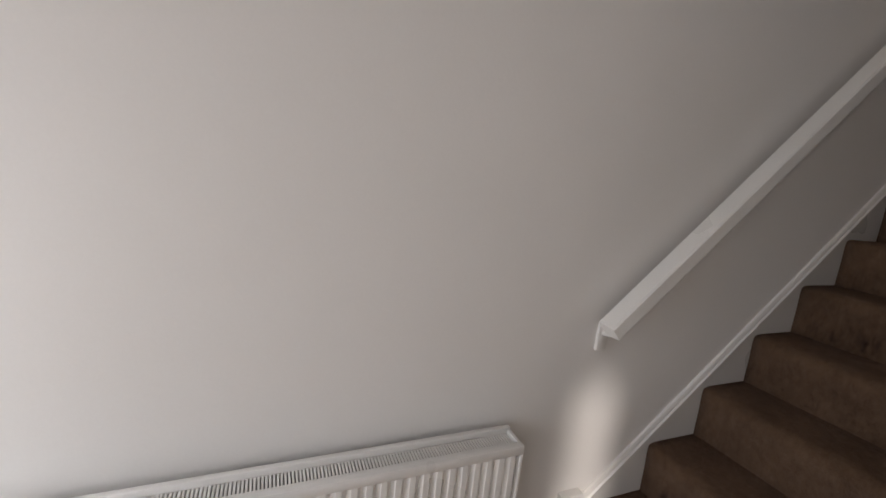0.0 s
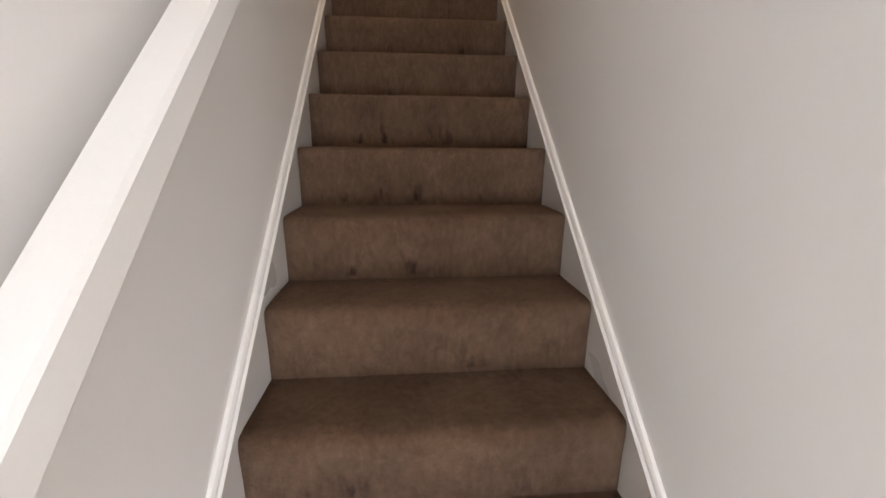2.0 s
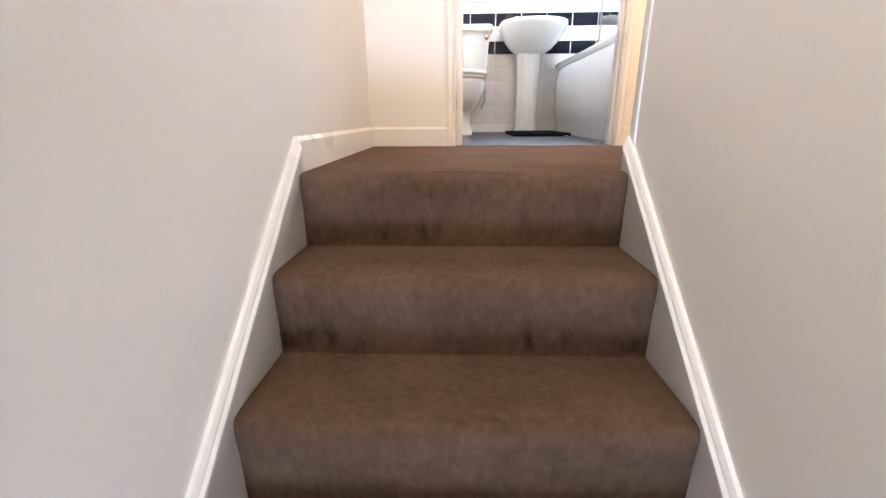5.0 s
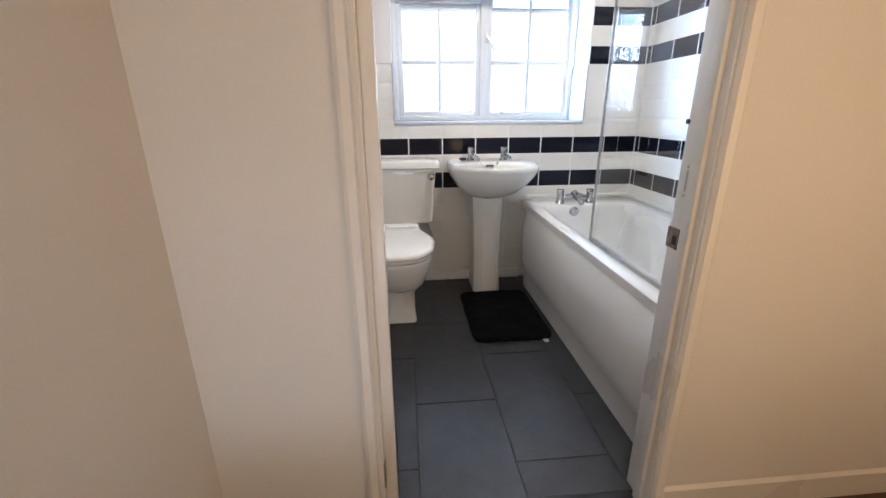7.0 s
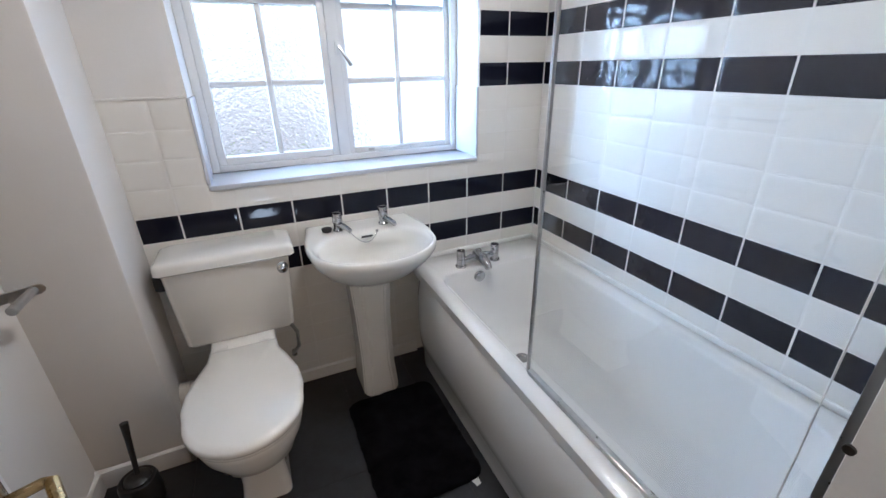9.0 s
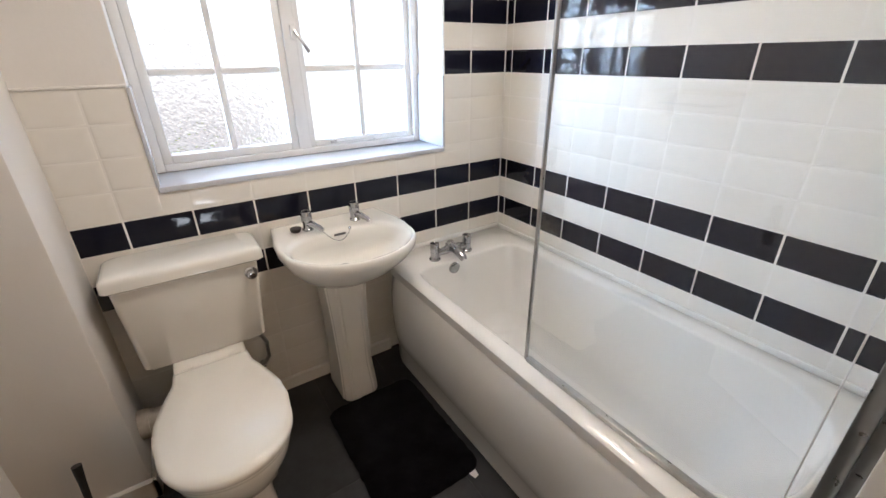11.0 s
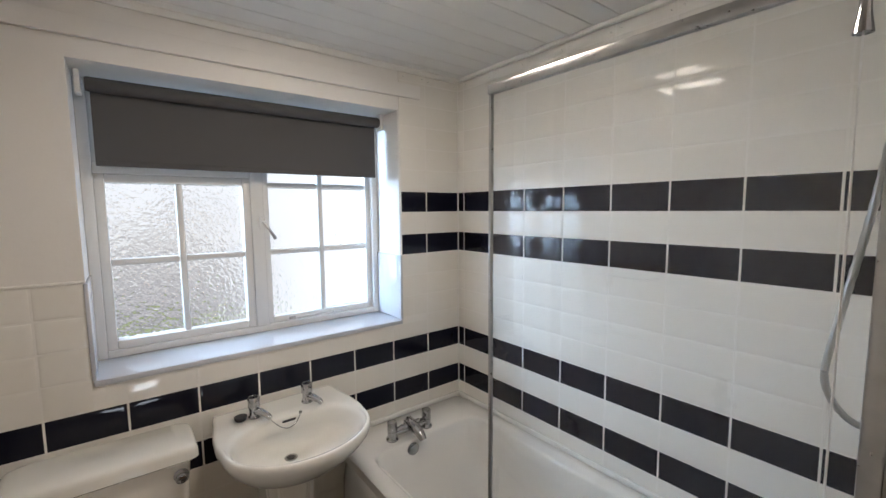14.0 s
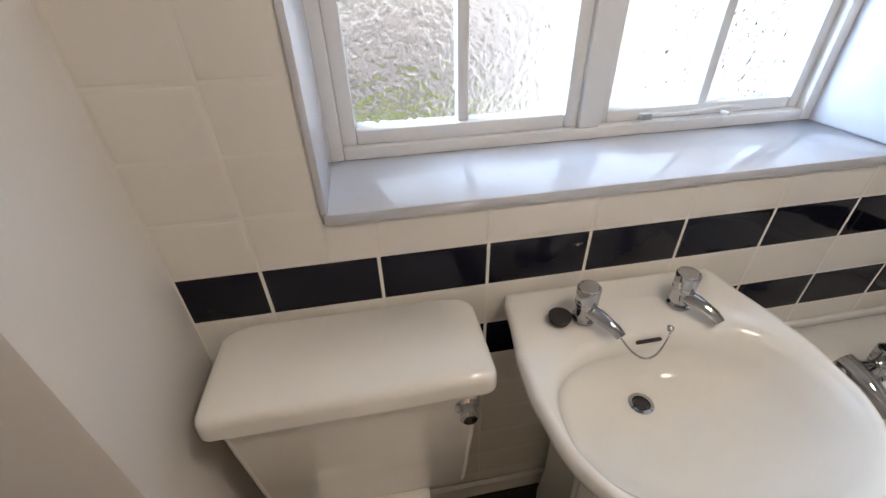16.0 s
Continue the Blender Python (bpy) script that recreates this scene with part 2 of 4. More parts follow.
def tube(bm, pts, r, n=12, cap=True):
    """A round bar along points."""
    pts = [Vector(p) for p in pts]
    rings = []
    up = Vector((0, 0, 1))
    for i, p in enumerate(pts):
        d = (pts[min(i + 1, len(pts) - 1)] - pts[max(i - 1, 0)]).normalized()
        a = d.cross(up)
        if a.length < 1e-3:
            a = d.cross(Vector((0, 1, 0)))
        a.normalize()
        b = a.cross(d).normalized()
        rad = r[i] if isinstance(r, (list, tuple)) else r
        rings.append([bm.verts.new(p + rad * (math.cos(t) * a + math.sin(t) * b)) for t in [2 * math.pi * k / n for k in range(n)]])
    for s, e in zip(rings, rings[1:]):
        for k in range(n):
            bm.faces.new((s[k], s[(k + 1) % n], e[(k + 1) % n], e[k]))
    if cap:
        bm.faces.new(rings[0][::-1])
        bm.faces.new(rings[-1])
    return bm


def spin(bm, prof, at=(0, 0, 0), n=24, axis="z"):
    """A turned shape from (radius, height) pairs."""
    rings = []
    for r, h in prof:
        ring = []
        for k in range(n):
            t = 2 * math.pi * k / n
            p = Vector((r * math.cos(t), r * math.sin(t), h))
            if axis == "y":
                p = Vector((p.x, -p.z, p.y))
            elif axis == "x":
                p = Vector((p.z, p.x, p.y))
            ring.append(bm.verts.new(p + Vector(at)))
        rings.append(ring)
    for s, e in zip(rings, rings[1:]):
        for k in range(n):
            bm.faces.new((s[k], s[(k + 1) % n], e[(k + 1) % n], e[k]))
    bm.faces.new(rings[0][::-1])
    bm.faces.new(rings[-1])
    return bm


def loft(bm, rings, cap_first=True, cap_last=True):
    made = [[bm.verts.new(p) for p in ring] for ring in rings]
    n = len(made[0])
    for s, e in zip(made, made[1:]):
        for k in range(n):
            bm.faces.new((s[k], s[(k + 1) % n], e[(k + 1) % n], e[k]))
    if cap_first:
        bm.faces.new(made[0][::-1])
    if cap_last:
        bm.faces.new(made[-1])
    return bm


def extrude_profile(bm, pts, x0, x1):
    """A closed (y, z) outline drawn along x."""
    return loft(bm, [[(x0, y, z) for y, z in pts], [(x1, y, z) for y, z in pts]])


def radial(poly, cx, cy, n):
    """The outline poly as n points at even angles about (cx, cy)."""
    out = []
    m = len(poly)
    for k in range(n):
        t = 2 * math.pi * k / n
        dx, dy = math.cos(t), math.sin(t)
        best = 0.0
        for i in range(m):
            (ax, ay), (bx, by) = poly[i], poly[(i + 1) % m]
            ex, ey = bx - ax, by - ay
            den = dx * ey - dy * ex
            if abs(den) < 1e-9:
                continue
            s = ((ax - cx) * ey - (ay - cy) * ex) / den
            u = ((ax - cx) * dy - (ay - cy) * dx) / den
            if s > 0 and -1e-6 <= u <= 1 + 1e-6:
                best = max(best, s)
        out.append((cx + best * dx, cy + best * dy))
    return out


def round_rect(x0, x1, y0, y1, r, k=8):
    """Corner radii r: one, or four from (x1, y1) round by (x0, y1), (x0, y0), (x1, y0)."""
    rs = r if isinstance(r, (list, tuple)) else [r] * 4
    out = []
    for (cx, cy, sx, sy), rad, a0 in zip(((x1, y1, -1, -1), (x0, y1, 1, -1), (x0, y0, 1, 1), (x1, y0, -1, 1)), rs, (0, 90, 180, 270)):
        for i in range(k + 1):
            t = radians(a0 + 90 * i / k)
            out.append((cx + sx * rad + rad * math.cos(t), cy + sy * rad + rad * math.sin(t)))
    return out


def egg(cx, y_back, y_front, widths, k=40):
    """An outline symmetric about x = cx from half-widths at fractions of its length."""
    fr = [f for f, _ in widths]
    ws = [w for _, w in widths]
    side = []
    for i in range(k + 1):
        f = math.sin(i / k * math.pi / 2)
        w = float(np.interp(f, fr, ws)) if f < fr[-2] else ws[-2] * math.sqrt(max(0.0, 1 - ((f - fr[-2]) / (1 - fr[-2])) ** 2))
        side.append((w, y_back + (y_front - y_back) * f))
    return [(cx - w, y) for w, y in side] + [(cx + w, y) for w, y in side[::-1][1:]]


def at_height(ring, z):
    return [(x, y, z) for x, y in ring]


def scaled(ring, cx, cy, s, sy=None):
    sy = s if sy is None else sy
    return [(cx + (x - cx) * s, cy + (y - cy) * sy) for x, y in ring]


def blend(a, b, f):
    return [(p[0] * (1 - f) + q[0] * f, p[1] * (1 - f) + q[1] * f) for p, q in zip(a, b)]


def finish(bm, name, material, smooth=False):
    bmesh.ops.recalc_face_normals(bm, faces=bm.faces)
    me = bpy.data.meshes.new(name)
    bm.to_mesh(me)
    bm.free()
    if smooth:
        me.shade_smooth() if smooth is True else me.set_sharp_from_angle(angle=radians(smooth))
        for p in me.polygons:
            p.use_smooth = True
        if smooth is not True:
            me.set_sharp_from_angle(angle=radians(smooth))
    me.materials.append(material)
    return me


def part(name, bm, material, parent, label="", smooth=35):
    ob = new(name, finish(bm, name, material, smooth))
    ob.parent = parent
    return tagged(ob, label) if label else ob


def thing(name, label, category, at=(0, 0, 0), group="", kind=""):
    return tagged(new(name), label, category, group, kind)


def structure(name, bm, material, label, category):
    return tagged(new(name, finish(bm, name, material, 35)), label, category, "", "structure")


# ---------------------------------------------------------------- plan
XL, XR = -1.892, -1.078            # stair walls
HALL_FLOOR, GOING, NOSE = -2.52, 0.2115, -2.673
Y_DOOR, Y_IN = -1.715, -1.622      # both faces of the wall with the bathroom door
DOOR_L, DOOR_R, DOOR_H = -1.502, -0.80, 1.98
BATH_X0, PIER_X, PIER_Y = -2.025, -1.738, -0.268
WIN_X0, WIN_X1, WIN_Z0, WIN_Z1 = -1.478, -0.35, 0.985, 1.965

# ---------------------------------------------------------------- structure: bathroom
wall = boxed(BATH_X0 - 0.1, 0.1, 0.008, 0.33, 0.0, WIN_Z0 - 0.012)
box(wall, BATH_X0 - 0.1, WIN_X0, 0.008, 0.33, WIN_Z0 - 0.012, CEIL + 0.1)
box(wall, WIN_X1, 0.1, 0.008, 0.33, WIN_Z0 - 0.012, CEIL + 0.1)
box(wall, WIN_X0, WIN_X1, 0.008, 0.33, WIN_Z1, CEIL + 0.1)
wall_window = structure("wall_north", wall, WALL, "cream painted wall with a deep window recess", "wall")
wall_bath = structure("wall_east", boxed(0.008, 0.12, -1.9, 0.008, 0.0, CEIL + 0.1), WALL, "white tiled wall beside the bath", "wall")
wall_end = boxed(DOOR_R + 0.03, 0.008, Y_DOOR, Y_IN - 0.008, 0.0, CEIL + 0.1)
wall_end = structure("wall_south", wall_end, WALL, "tiled partition at the shower end of the bath", "wall")
pier = boxed(BATH_X0 - 0.1, PIER_X, PIER_Y, 0.06, 0.0, CEIL + 0.1, 0.012)
structure("wall_pier", pier, WALL, "cream painted boxed-out pier beside the toilet", "wall")
structure("wall_west", boxed(BATH_X0 - 0.1, BATH_X0, Y_IN - 0.0, PIER_Y, 0.0, CEIL + 0.1), WALL, "cream painted side wall behind the open door", "wall")
wl = boxed(BATH_X0 - 0.1, DOOR_L - 0.03, Y_DOOR, Y_IN, 0.0, CEIL + 0.1)
box(wl, DOOR_L - 0.03, DOOR_R + 0.03, Y_DOOR, Y_IN, DOOR_H + 0.03, CEIL + 0.1)
structure("wall_door", wl, WALL, "cream painted wall round the bathroom door", "wall")

floor_bath = structure("floor_bathroom", boxed(BATH_X0, 0.0, Y_IN - 0.03, 0.04, -0.05, -0.003), DARK_RUBBER, "dark slate-effect vinyl floor", "floor")

ceil = bmesh.new()
y = 0.03
while y > Y_IN:
    box(ceil, BATH_X0, 0.0, max(y - 0.0983, Y_IN), min(y - 0.0005, 0.0), CEIL - 0.01, CEIL, 0.0022, 1)
    y -= 0.1
box(ceil, BATH_X0 - 0.1, 0.12, Y_IN - 0.1, 0.3, CEIL, CEIL + 0.06)
structure("ceiling_bathroom", ceil, CLADDING, "white panelled cladding ceiling", "ceiling")
trim = bmesh.new()
extrude_profile(trim, [(0.0, CEIL - 0.01), (0.0, CEIL - 0.028), (-0.008, CEIL - 0.028), (-0.022, CEIL - 0.016), (-0.022, CEIL - 0.01)], BATH_X0, 0.0)
box(trim, -0.022, 0.0, Y_IN, -0.022, CEIL - 0.026, CEIL - 0.010, 0.004, 1)
structure("trim_ceiling", trim, GLOSS, "slim white ceiling edge trim", "trim")

lintel = boxed(PIER_X + 0.002, -0.235, -0.010, 0.008, 2.025, 2.085, 0.003)
structure("trim_lintel", lintel, WALL, "painted batten above the window recess", "trim")

sk = bmesh.new()
SK = [(0, 0.0), (0, 0.075), (0.006, 0.085), (0.015, 0.075), (0.015, 0.0)]


def skirting_x(bm, x0, x1, y, out, h=1.0, z=0.0):
    """Along x, standing out from the wall at y towards out (+1 or -1)."""
    return loft(bm, [[(x, y + out * a, z + b * h) for a, b in SK] for x in (x0, x1)])


def skirting_y(bm, y0, y1, x, out, h=1.0, z=0.0):
    return loft(bm, [[(x + out * a, y, z + b * h) for a, b in SK] for y in (y0, y1)])


skirting_x(sk, PIER_X, -0.70, 0.0, -1, 0.75)
skirting_y(sk, PIER_Y - 0.015, -0.012, PIER_X, 1)
skirting_x(sk, BATH_X0, PIER_X + 0.015, PIER_Y, -1)
skirting_y(sk, Y_IN, PIER_Y - 0.015, BATH_X0, 1)
structure("baseboard_bathroom", sk, GLOSS, "low white painted skirting", "baseboard")

# ---------------------------------------------------------------- structure: window
WY = 0.215
reveal = boxed(WIN_X0, WIN_X1, -0.006, 0.30, WIN_Z0 - 0.012, WIN_Z0 + 0.008, 0.004)
sill = structure("window_sill", reveal, SILL, "glossy white tiled window sill", "sill")
rv = boxed(WIN_X1 - 0.008, WIN_X1 + 0.004, -0.005, 0.30, WIN_Z0 + 0.009, 1.30, 0.003)
box(rv, WIN_X0 - 0.004, WIN_X0 + 0.008, -0.005, 0.30, WIN_Z0 + 0.009, 1.30, 0.003)
structure("trim_reveal", rv, SILL, "white tiles lining the lower window reveal", "trim")

window = tagged(new("window_1"), "white painted timber cottage window with obscured glass", "window", "", "structure")


def sash(x0, x1, z0, z1, y0, y1, w, cols, rows, name, parent, bar=0.024):
    """A frame with glazing bars and panes."""
    bm = boxed(x0, x0 + w, y0, y1, z0, z1, 0.004)
    box(bm, x1 - w, x1, y0, y1, z0, z1, 0.004)
    box(bm, x0 + w, x1 - w, y0 + 0.001, y1 - 0.001, z1 - w, z1, 0.004)
    box(bm, x0 + w, x1 - w, y0 + 0.001, y1 - 0.001, z0, z0 + w, 0.004)
    fr = part(name, bm, WINDOW_PAINT, parent)
    gx0, gx1, gz0, gz1 = x0 + w, x1 - w, z0 + w, z1 - w
    yb = (y0 + y1) / 2
    xs = [gx0 + (gx1 - gx0) * i / cols for i in range(cols + 1)]
    zs = [gz0] + list(rows) + [gz1]
    for x in xs[1:-1]:
        part("glazing_bar", boxed(x - bar / 2, x + bar / 2, yb - 0.020, yb + 0.014, gz0, gz1, 0.005), WINDOW_PAINT, fr)
    for z in zs[1:-1]:
        b = bmesh.new()
        for i in range(cols):
            box(b, xs[i] + (bar / 2 if i else 0), xs[i + 1] - (bar / 2 if i < cols - 1 else 0), yb - 0.019, yb + 0.013, z - bar / 2, z + bar / 2, 0.005)
        part("glazing_bar", b, WINDOW_PAINT, fr)
    for i in range(cols):
        for j in range(len(zs) - 1):
            p = part("pane", boxed(xs[i], xs[i + 1], yb - 0.002, yb + 0.002, zs[j], zs[j + 1]), OBSCURED, fr, "obscured hammered glass pane", False)
            p.visible_shadow = False
    return fr


fm = boxed(WIN_X0, WIN_X0 + 0.032, WY, WY + 0.09, WIN_Z0 + 0.008, WIN_Z1, 0.004)
box(fm, WIN_X1 - 0.032, WIN_X1, WY, WY + 0.09, WIN_Z0 + 0.008, WIN_Z1, 0.004)
box(fm, WIN_X0 + 0.032, WIN_X1 - 0.032, WY + 0.001, WY + 0.09, WIN_Z0 + 0.008, WIN_Z0 + 0.034, 0.004)
box(fm, WIN_X0 + 0.032, WIN_X1 - 0.032, WY + 0.001, WY + 0.09, WIN_Z1 - 0.03, WIN_Z1, 0.004)
box(fm, -0.945, -0.895, WY, WY + 0.09, WIN_Z0 + 0.034, WIN_Z1 - 0.03, 0.004)
box(fm, WIN_X0 + 0.032, -0.945, WY + 0.001, WY + 0.09, 1.648, 1.688, 0.004)
part("window_frame", fm, WINDOW_PAINT, window)
casement = sash(-1.446, -0.945, 1.019, 1.648, WY + 0.012, WY + 0.07, 0.030, 2, [1.334], "casement", window)
sash(-0.895, -0.382, 1.019, 1.935, WY + 0.022, WY + 0.07, 0.026, 2, [1.334, 1.624], "fixed_light", window)
sash(-1.446, -0.945, 1.688, 1.935, WY + 0.022, WY + 0.07, 0.026, 2, [], "fixed_light", window)

stay = thing("casement_stay", "white painted casement stay bar on the window bottom rail", "window stay")
part("arm", tube(bmesh.new(), [(-0.80, WY - 0.008, 1.036), (-0.70, WY - 0.012, 1.038), (-0.60, WY - 0.008, 1.043), (-0.565, WY - 0.01, 1.041)], 0.005, 8), WINDOW_PAINT, stay)
part("end_hook", boxed(-0.812, -0.785, WY - 0.016, WY - 0.002, 1.030, 1.044, 0.003), STEEL, stay)
part("pin", tube(bmesh.new(), [(-0.60, WY + 0.004, 1.03), (-0.60, WY - 0.02, 1.03)], 0.004, 8), WINDOW_PAINT, stay)
fastener = thing("casement_fastener", "grey casement fastener handle on the white mullion", "window handle")
part("lever", tube(bmesh.new(), [(-0.905, WY - 0.018, 1.47), (-0.885, WY - 0.03, 1.435), (-0.862, WY - 0.034, 1.395)], [0.007, 0.006, 0.008], 8), STEEL, fastener, "dull grey lever")
part("base_plate", boxed(-0.918, -0.898, WY - 0.014, WY + 0.001, 1.44, 1.49, 0.003), WINDOW_PAINT, fastener)

blind = thing("roller_blind", "dark grey roller blind pulled partly down in the recess", "blind")
part("roller", spin(bmesh.new(), [(0.021, -0.53), (0.023, -0.525), (0.023, 0.525), (0.021, 0.53)], (-0.912, 0.135, 1.925), 20, "x"), FABRIC, blind)
part("fabric", boxed(-1.432, -0.392, 0.154, 0.156, 1.685, 1.925), FABRIC, blind)
part("hem_bar", boxed(-1.432, -0.392, 0.150, 0.160, 1.668, 1.687, 0.003), FABRIC, blind)
for x in (-1.462, -0.376):
    part("bracket", boxed(x - 0.006, x + 0.010, 0.11, 0.165, 1.89, 1.963, 0.004), PLASTIC, blind, "white end bracket")

backdrop = tagged(new("backdrop", finish(boxed(-9, 7, 4.5, 4.55, -4, 6), "backdrop", GARDEN_MAT)), "bright garden and sky outside the window", "backdrop", "", "structure")
structure("ground", boxed(-300, 300, 0.42, 300, -2.9, -2.75), plain("lawn", (0.04, 0.07, 0.02), (0.08, 0.12, 0.04), 0.9, 3), "grass outside", "ground")

# ---------------------------------------------------------------- structure: door frame
jamb = bmesh.new()
box(jamb, DOOR_L - 0.03, DOOR_L, Y_DOOR - 0.004, Y_IN + 0.004, 0.0, DOOR_H + 0.03, 0.003)
box(jamb, DOOR_R, DOOR_R + 0.03, Y_DOOR - 0.004, Y_IN + 0.004, 0.0, DOOR_H + 0.03, 0.003)
box(jamb, DOOR_L, DOOR_R, Y_DOOR - 0.004, Y_IN + 0.004, DOOR_H, DOOR_H + 0.03, 0.003)
frame_door = structure("door_frame", jamb, GLOSS, "white glossed door lining with worn edges", "door frame")
stop = bmesh.new()
box(stop, DOOR_L, DOOR_L + 0.028, Y_DOOR + 0.015, Y_DOOR + 0.050, 0.0, DOOR_H, 0.003)
box(stop, DOOR_R - 0.012, DOOR_R, Y_DOOR + 0.015, Y_DOOR + 0.045, 0.0, DOOR_H, 0.003)
part("door_stop", stop, GLOSS, frame_door)
ARCH = [(0.0, 0.0), (0.0, 0.010), (0.012, 0.018), (0.022, 0.013), (0.048, 0.016), (0.062, 0.012), (0.062, 0.0)]


def architrave(x, side, y, out, z1, wide=1.0):
    """An upright moulding whose inner edge is at x and which spreads towards side."""
    return loft(bmesh.new(), [[(x + side * a * wide, y + out * b, z) for a, b in ARCH] for z in (0.0, z1)])


part("architrave", architrave(DOOR_L - 0.004, -1, Y_DOOR, -1, DOOR_H + 0.07, 0.62), GLOSS, frame_door)
part("architrave", architrave(DOOR_R + 0.004, 1, Y_DOOR, -1, DOOR_H + 0.07, 0.55), GLOSS, frame_door)
part("architrave", architrave(DOOR_L - 0.008, -1, Y_IN, 1, DOOR_H + 0.07), GLOSS, frame_door)
keep = boxed(DOOR_R - 0.003, DOOR_R + 0.001, Y_IN - 0.040, Y_IN - 0.016, 0.858, 0.938, 0.002)
part("keep_plate", keep, GLOSS, frame_door, "painted-over lock keep")
part("keep_slot", boxed(DOOR_R - 0.004, DOOR_R - 0.001, Y_IN - 0.031, Y_IN - 0.026, 0.876, 0.922), HOSE, frame_door)
for z in (0.866, 0.930):
    part("screw", spin(bmesh.new(), [(0.003, 0), (0.003, 0.0015)], (DOOR_R - 0.0042, Y_IN - 0.0285, z), 10, "x"), STEEL, frame_door)
part("strike_plate", boxed(DOOR_R - 0.005, DOOR_R + 0.001, Y_IN - 0.036, Y_IN + 0.004, 0.738, 0.788, 0.002), RUST, frame_door, "rusty brown latch strike plate")
# dark solid pieces stand in for the shade inside the two holes
part("latch_hole", boxed(DOOR_R - 0.007, DOOR_R - 0.003, Y_IN - 0.032, Y_IN - 0.020, 0.750, 0.771), DARK_RUBBER, frame_door)
part("bolt_hole", spin(bmesh.new(), [(0.0055, 0), (0.0055, 0.005)], (DOOR_R - 0.004, Y_IN + 0.002, 1.025), 12, "x"), DARK_RUBBER, frame_door)
part("hinge_plate", boxed(DOOR_L - 0.001, DOOR_L + 0.003, Y_DOOR - 0.006, Y_DOOR + 0.016, 0.16, 0.235, 0.001), HOSE, frame_door, "dull steel hinge leaf")

door = tagged(new("door_1"), "white panelled door standing open into the bathroom", "door", "", "structure")
DM = Matrix.Translation((DOOR_L - 0.002, Y_IN + 0.012, 0)) @ Matrix.Rotation(radians(23), 4, "Z")
lf = boxed(-0.040, 0.0, 0.0, 0.63, 0.006, DOOR_H - 0.006, 0.003)
lf.transform(DM)
leaf = part("door_leaf", lf, GLOSS, door)
pl = boxed(0.0, 0.004, 0.545, 0.585, 0.70, 0.86, 0.004)
pl.transform(DM)
hp = part("handle_plate", pl, BRASS, leaf, "aged brass handle plate")
lv = tube(bmesh.new(), [(0.004, 0.565, 0.81), (0.042, 0.565, 0.81), (0.052, 0.558, 0.81), (0.054, 0.52, 0.806), (0.054, 0.46, 0.80)], [0.009, 0.009, 0.010, 0.010, 0.008], 10)
lv.transform(DM)
part("lever", lv, BRASS, leaf, "aged brass lever handle")
for z in (0.2, 1.75):
    kn = tube(bmesh.new(), [(0.006, 0.0, z - 0.04), (0.006, 0.0, z + 0.04)], 0.006, 8)
    kn.transform(DM)
    part("hinge", kn, STEEL, leaf)

# ---------------------------------------------------------------- structure: landing and stairs
structure("wall_stair_west", boxed(XL - 0.12, XL, -7.72, Y_DOOR, HALL_FLOOR - 0.05, CEIL + 0.1), WALL, "off-white painted wall beside the stairs", "wall")
structure("wall_stair_east", boxed(XR, XR + 0.11, -5.42, -2.62, HALL_FLOOR, CEIL + 0.1, 0.006), WALL, "off-white painted partition beside the stairs", "wall")
cased = boxed(XR - 0.005, XR + 0.0, -2.652, -2.622, 0.045, CEIL, 0.002)
structure("trim_opening", cased, GLOSS, "white moulded edge where the stair wall ends", "trim")
structure("wall_landing_east", boxed(1.02, 1.12, -2.75, Y_DOOR, -0.1, CEIL + 0.1), WALL, "plain landing end wall", "wall")
# the opening is added, only to hold the warm fill lamp
ls = boxed(XR + 0.11, -0.90, -2.75, -2.65, -0.1, CEIL + 0.1)
box(ls, -0.10, 1.02, -2.75, -2.65, -0.1, CEIL + 0.1)
box(ls, -0.90, -0.10, -2.75, -2.65, -0.1, 0.46)
box(ls, -0.90, -0.10, -2.75, -2.65, 1.74, CEIL + 0.1)
# unseen boxes behind it, added to block the sun
box(ls, -0.96, 2.4, -3.05, -2.98, -0.1, CEIL + 0.4)
box(ls, -0.96, -0.92, -2.98, -2.75, -0.1, CEIL + 0.1)
structure("wall_landing_south", ls, WALL, "plain landing side wall, with an opening added for the fill lamp", "wall")
structure("wall_landing_north", boxed(0.12, 1.02, Y_DOOR, Y_DOOR + 0.1, -0.1, CEIL + 0.1), WALL, "plain landing wall", "wall")
# the gap in this unseen ceiling is added for the overhead fill lamp
CEIL_LANDING = boxed(XL - 0.1, 1.12, -4.55, -3.91, CEIL, CEIL + 0.08)
box(CEIL_LANDING, XL - 0.1, 1.12, -3.29, Y_DOOR, CEIL, CEIL + 0.08)
box(CEIL_LANDING, XL - 0.1, -1.76, -3.91, -3.29, CEIL, CEIL + 0.08)
box(CEIL_LANDING, -1.14, 1.12, -3.91, -3.29, CEIL, CEIL + 0.08)
structure("ceiling_landing", CEIL_LANDING, WALL, "plain white ceiling, left open for the added stair lamp", "ceiling")
structure("wall_bulkhead", boxed(XL, XR, -4.55, -4.45, -0.04, CEIL), WALL, "plain wall over the foot of the stairs", "wall")
structure("ceiling_hall", boxed(XL, 1.4, -7.72, -4.45, -0.12, -0.04), WALL, "plain white hall ceiling", "ceiling")
# added out of view to block outdoor light leaking up past the stairs
structure("wall_under_landing", boxed(XL, XR + 0.11, -2.60, -2.52, HALL_FLOOR, -0.10), WALL, "unseen plain wall that keeps outdoor light from under the landing", "wall")
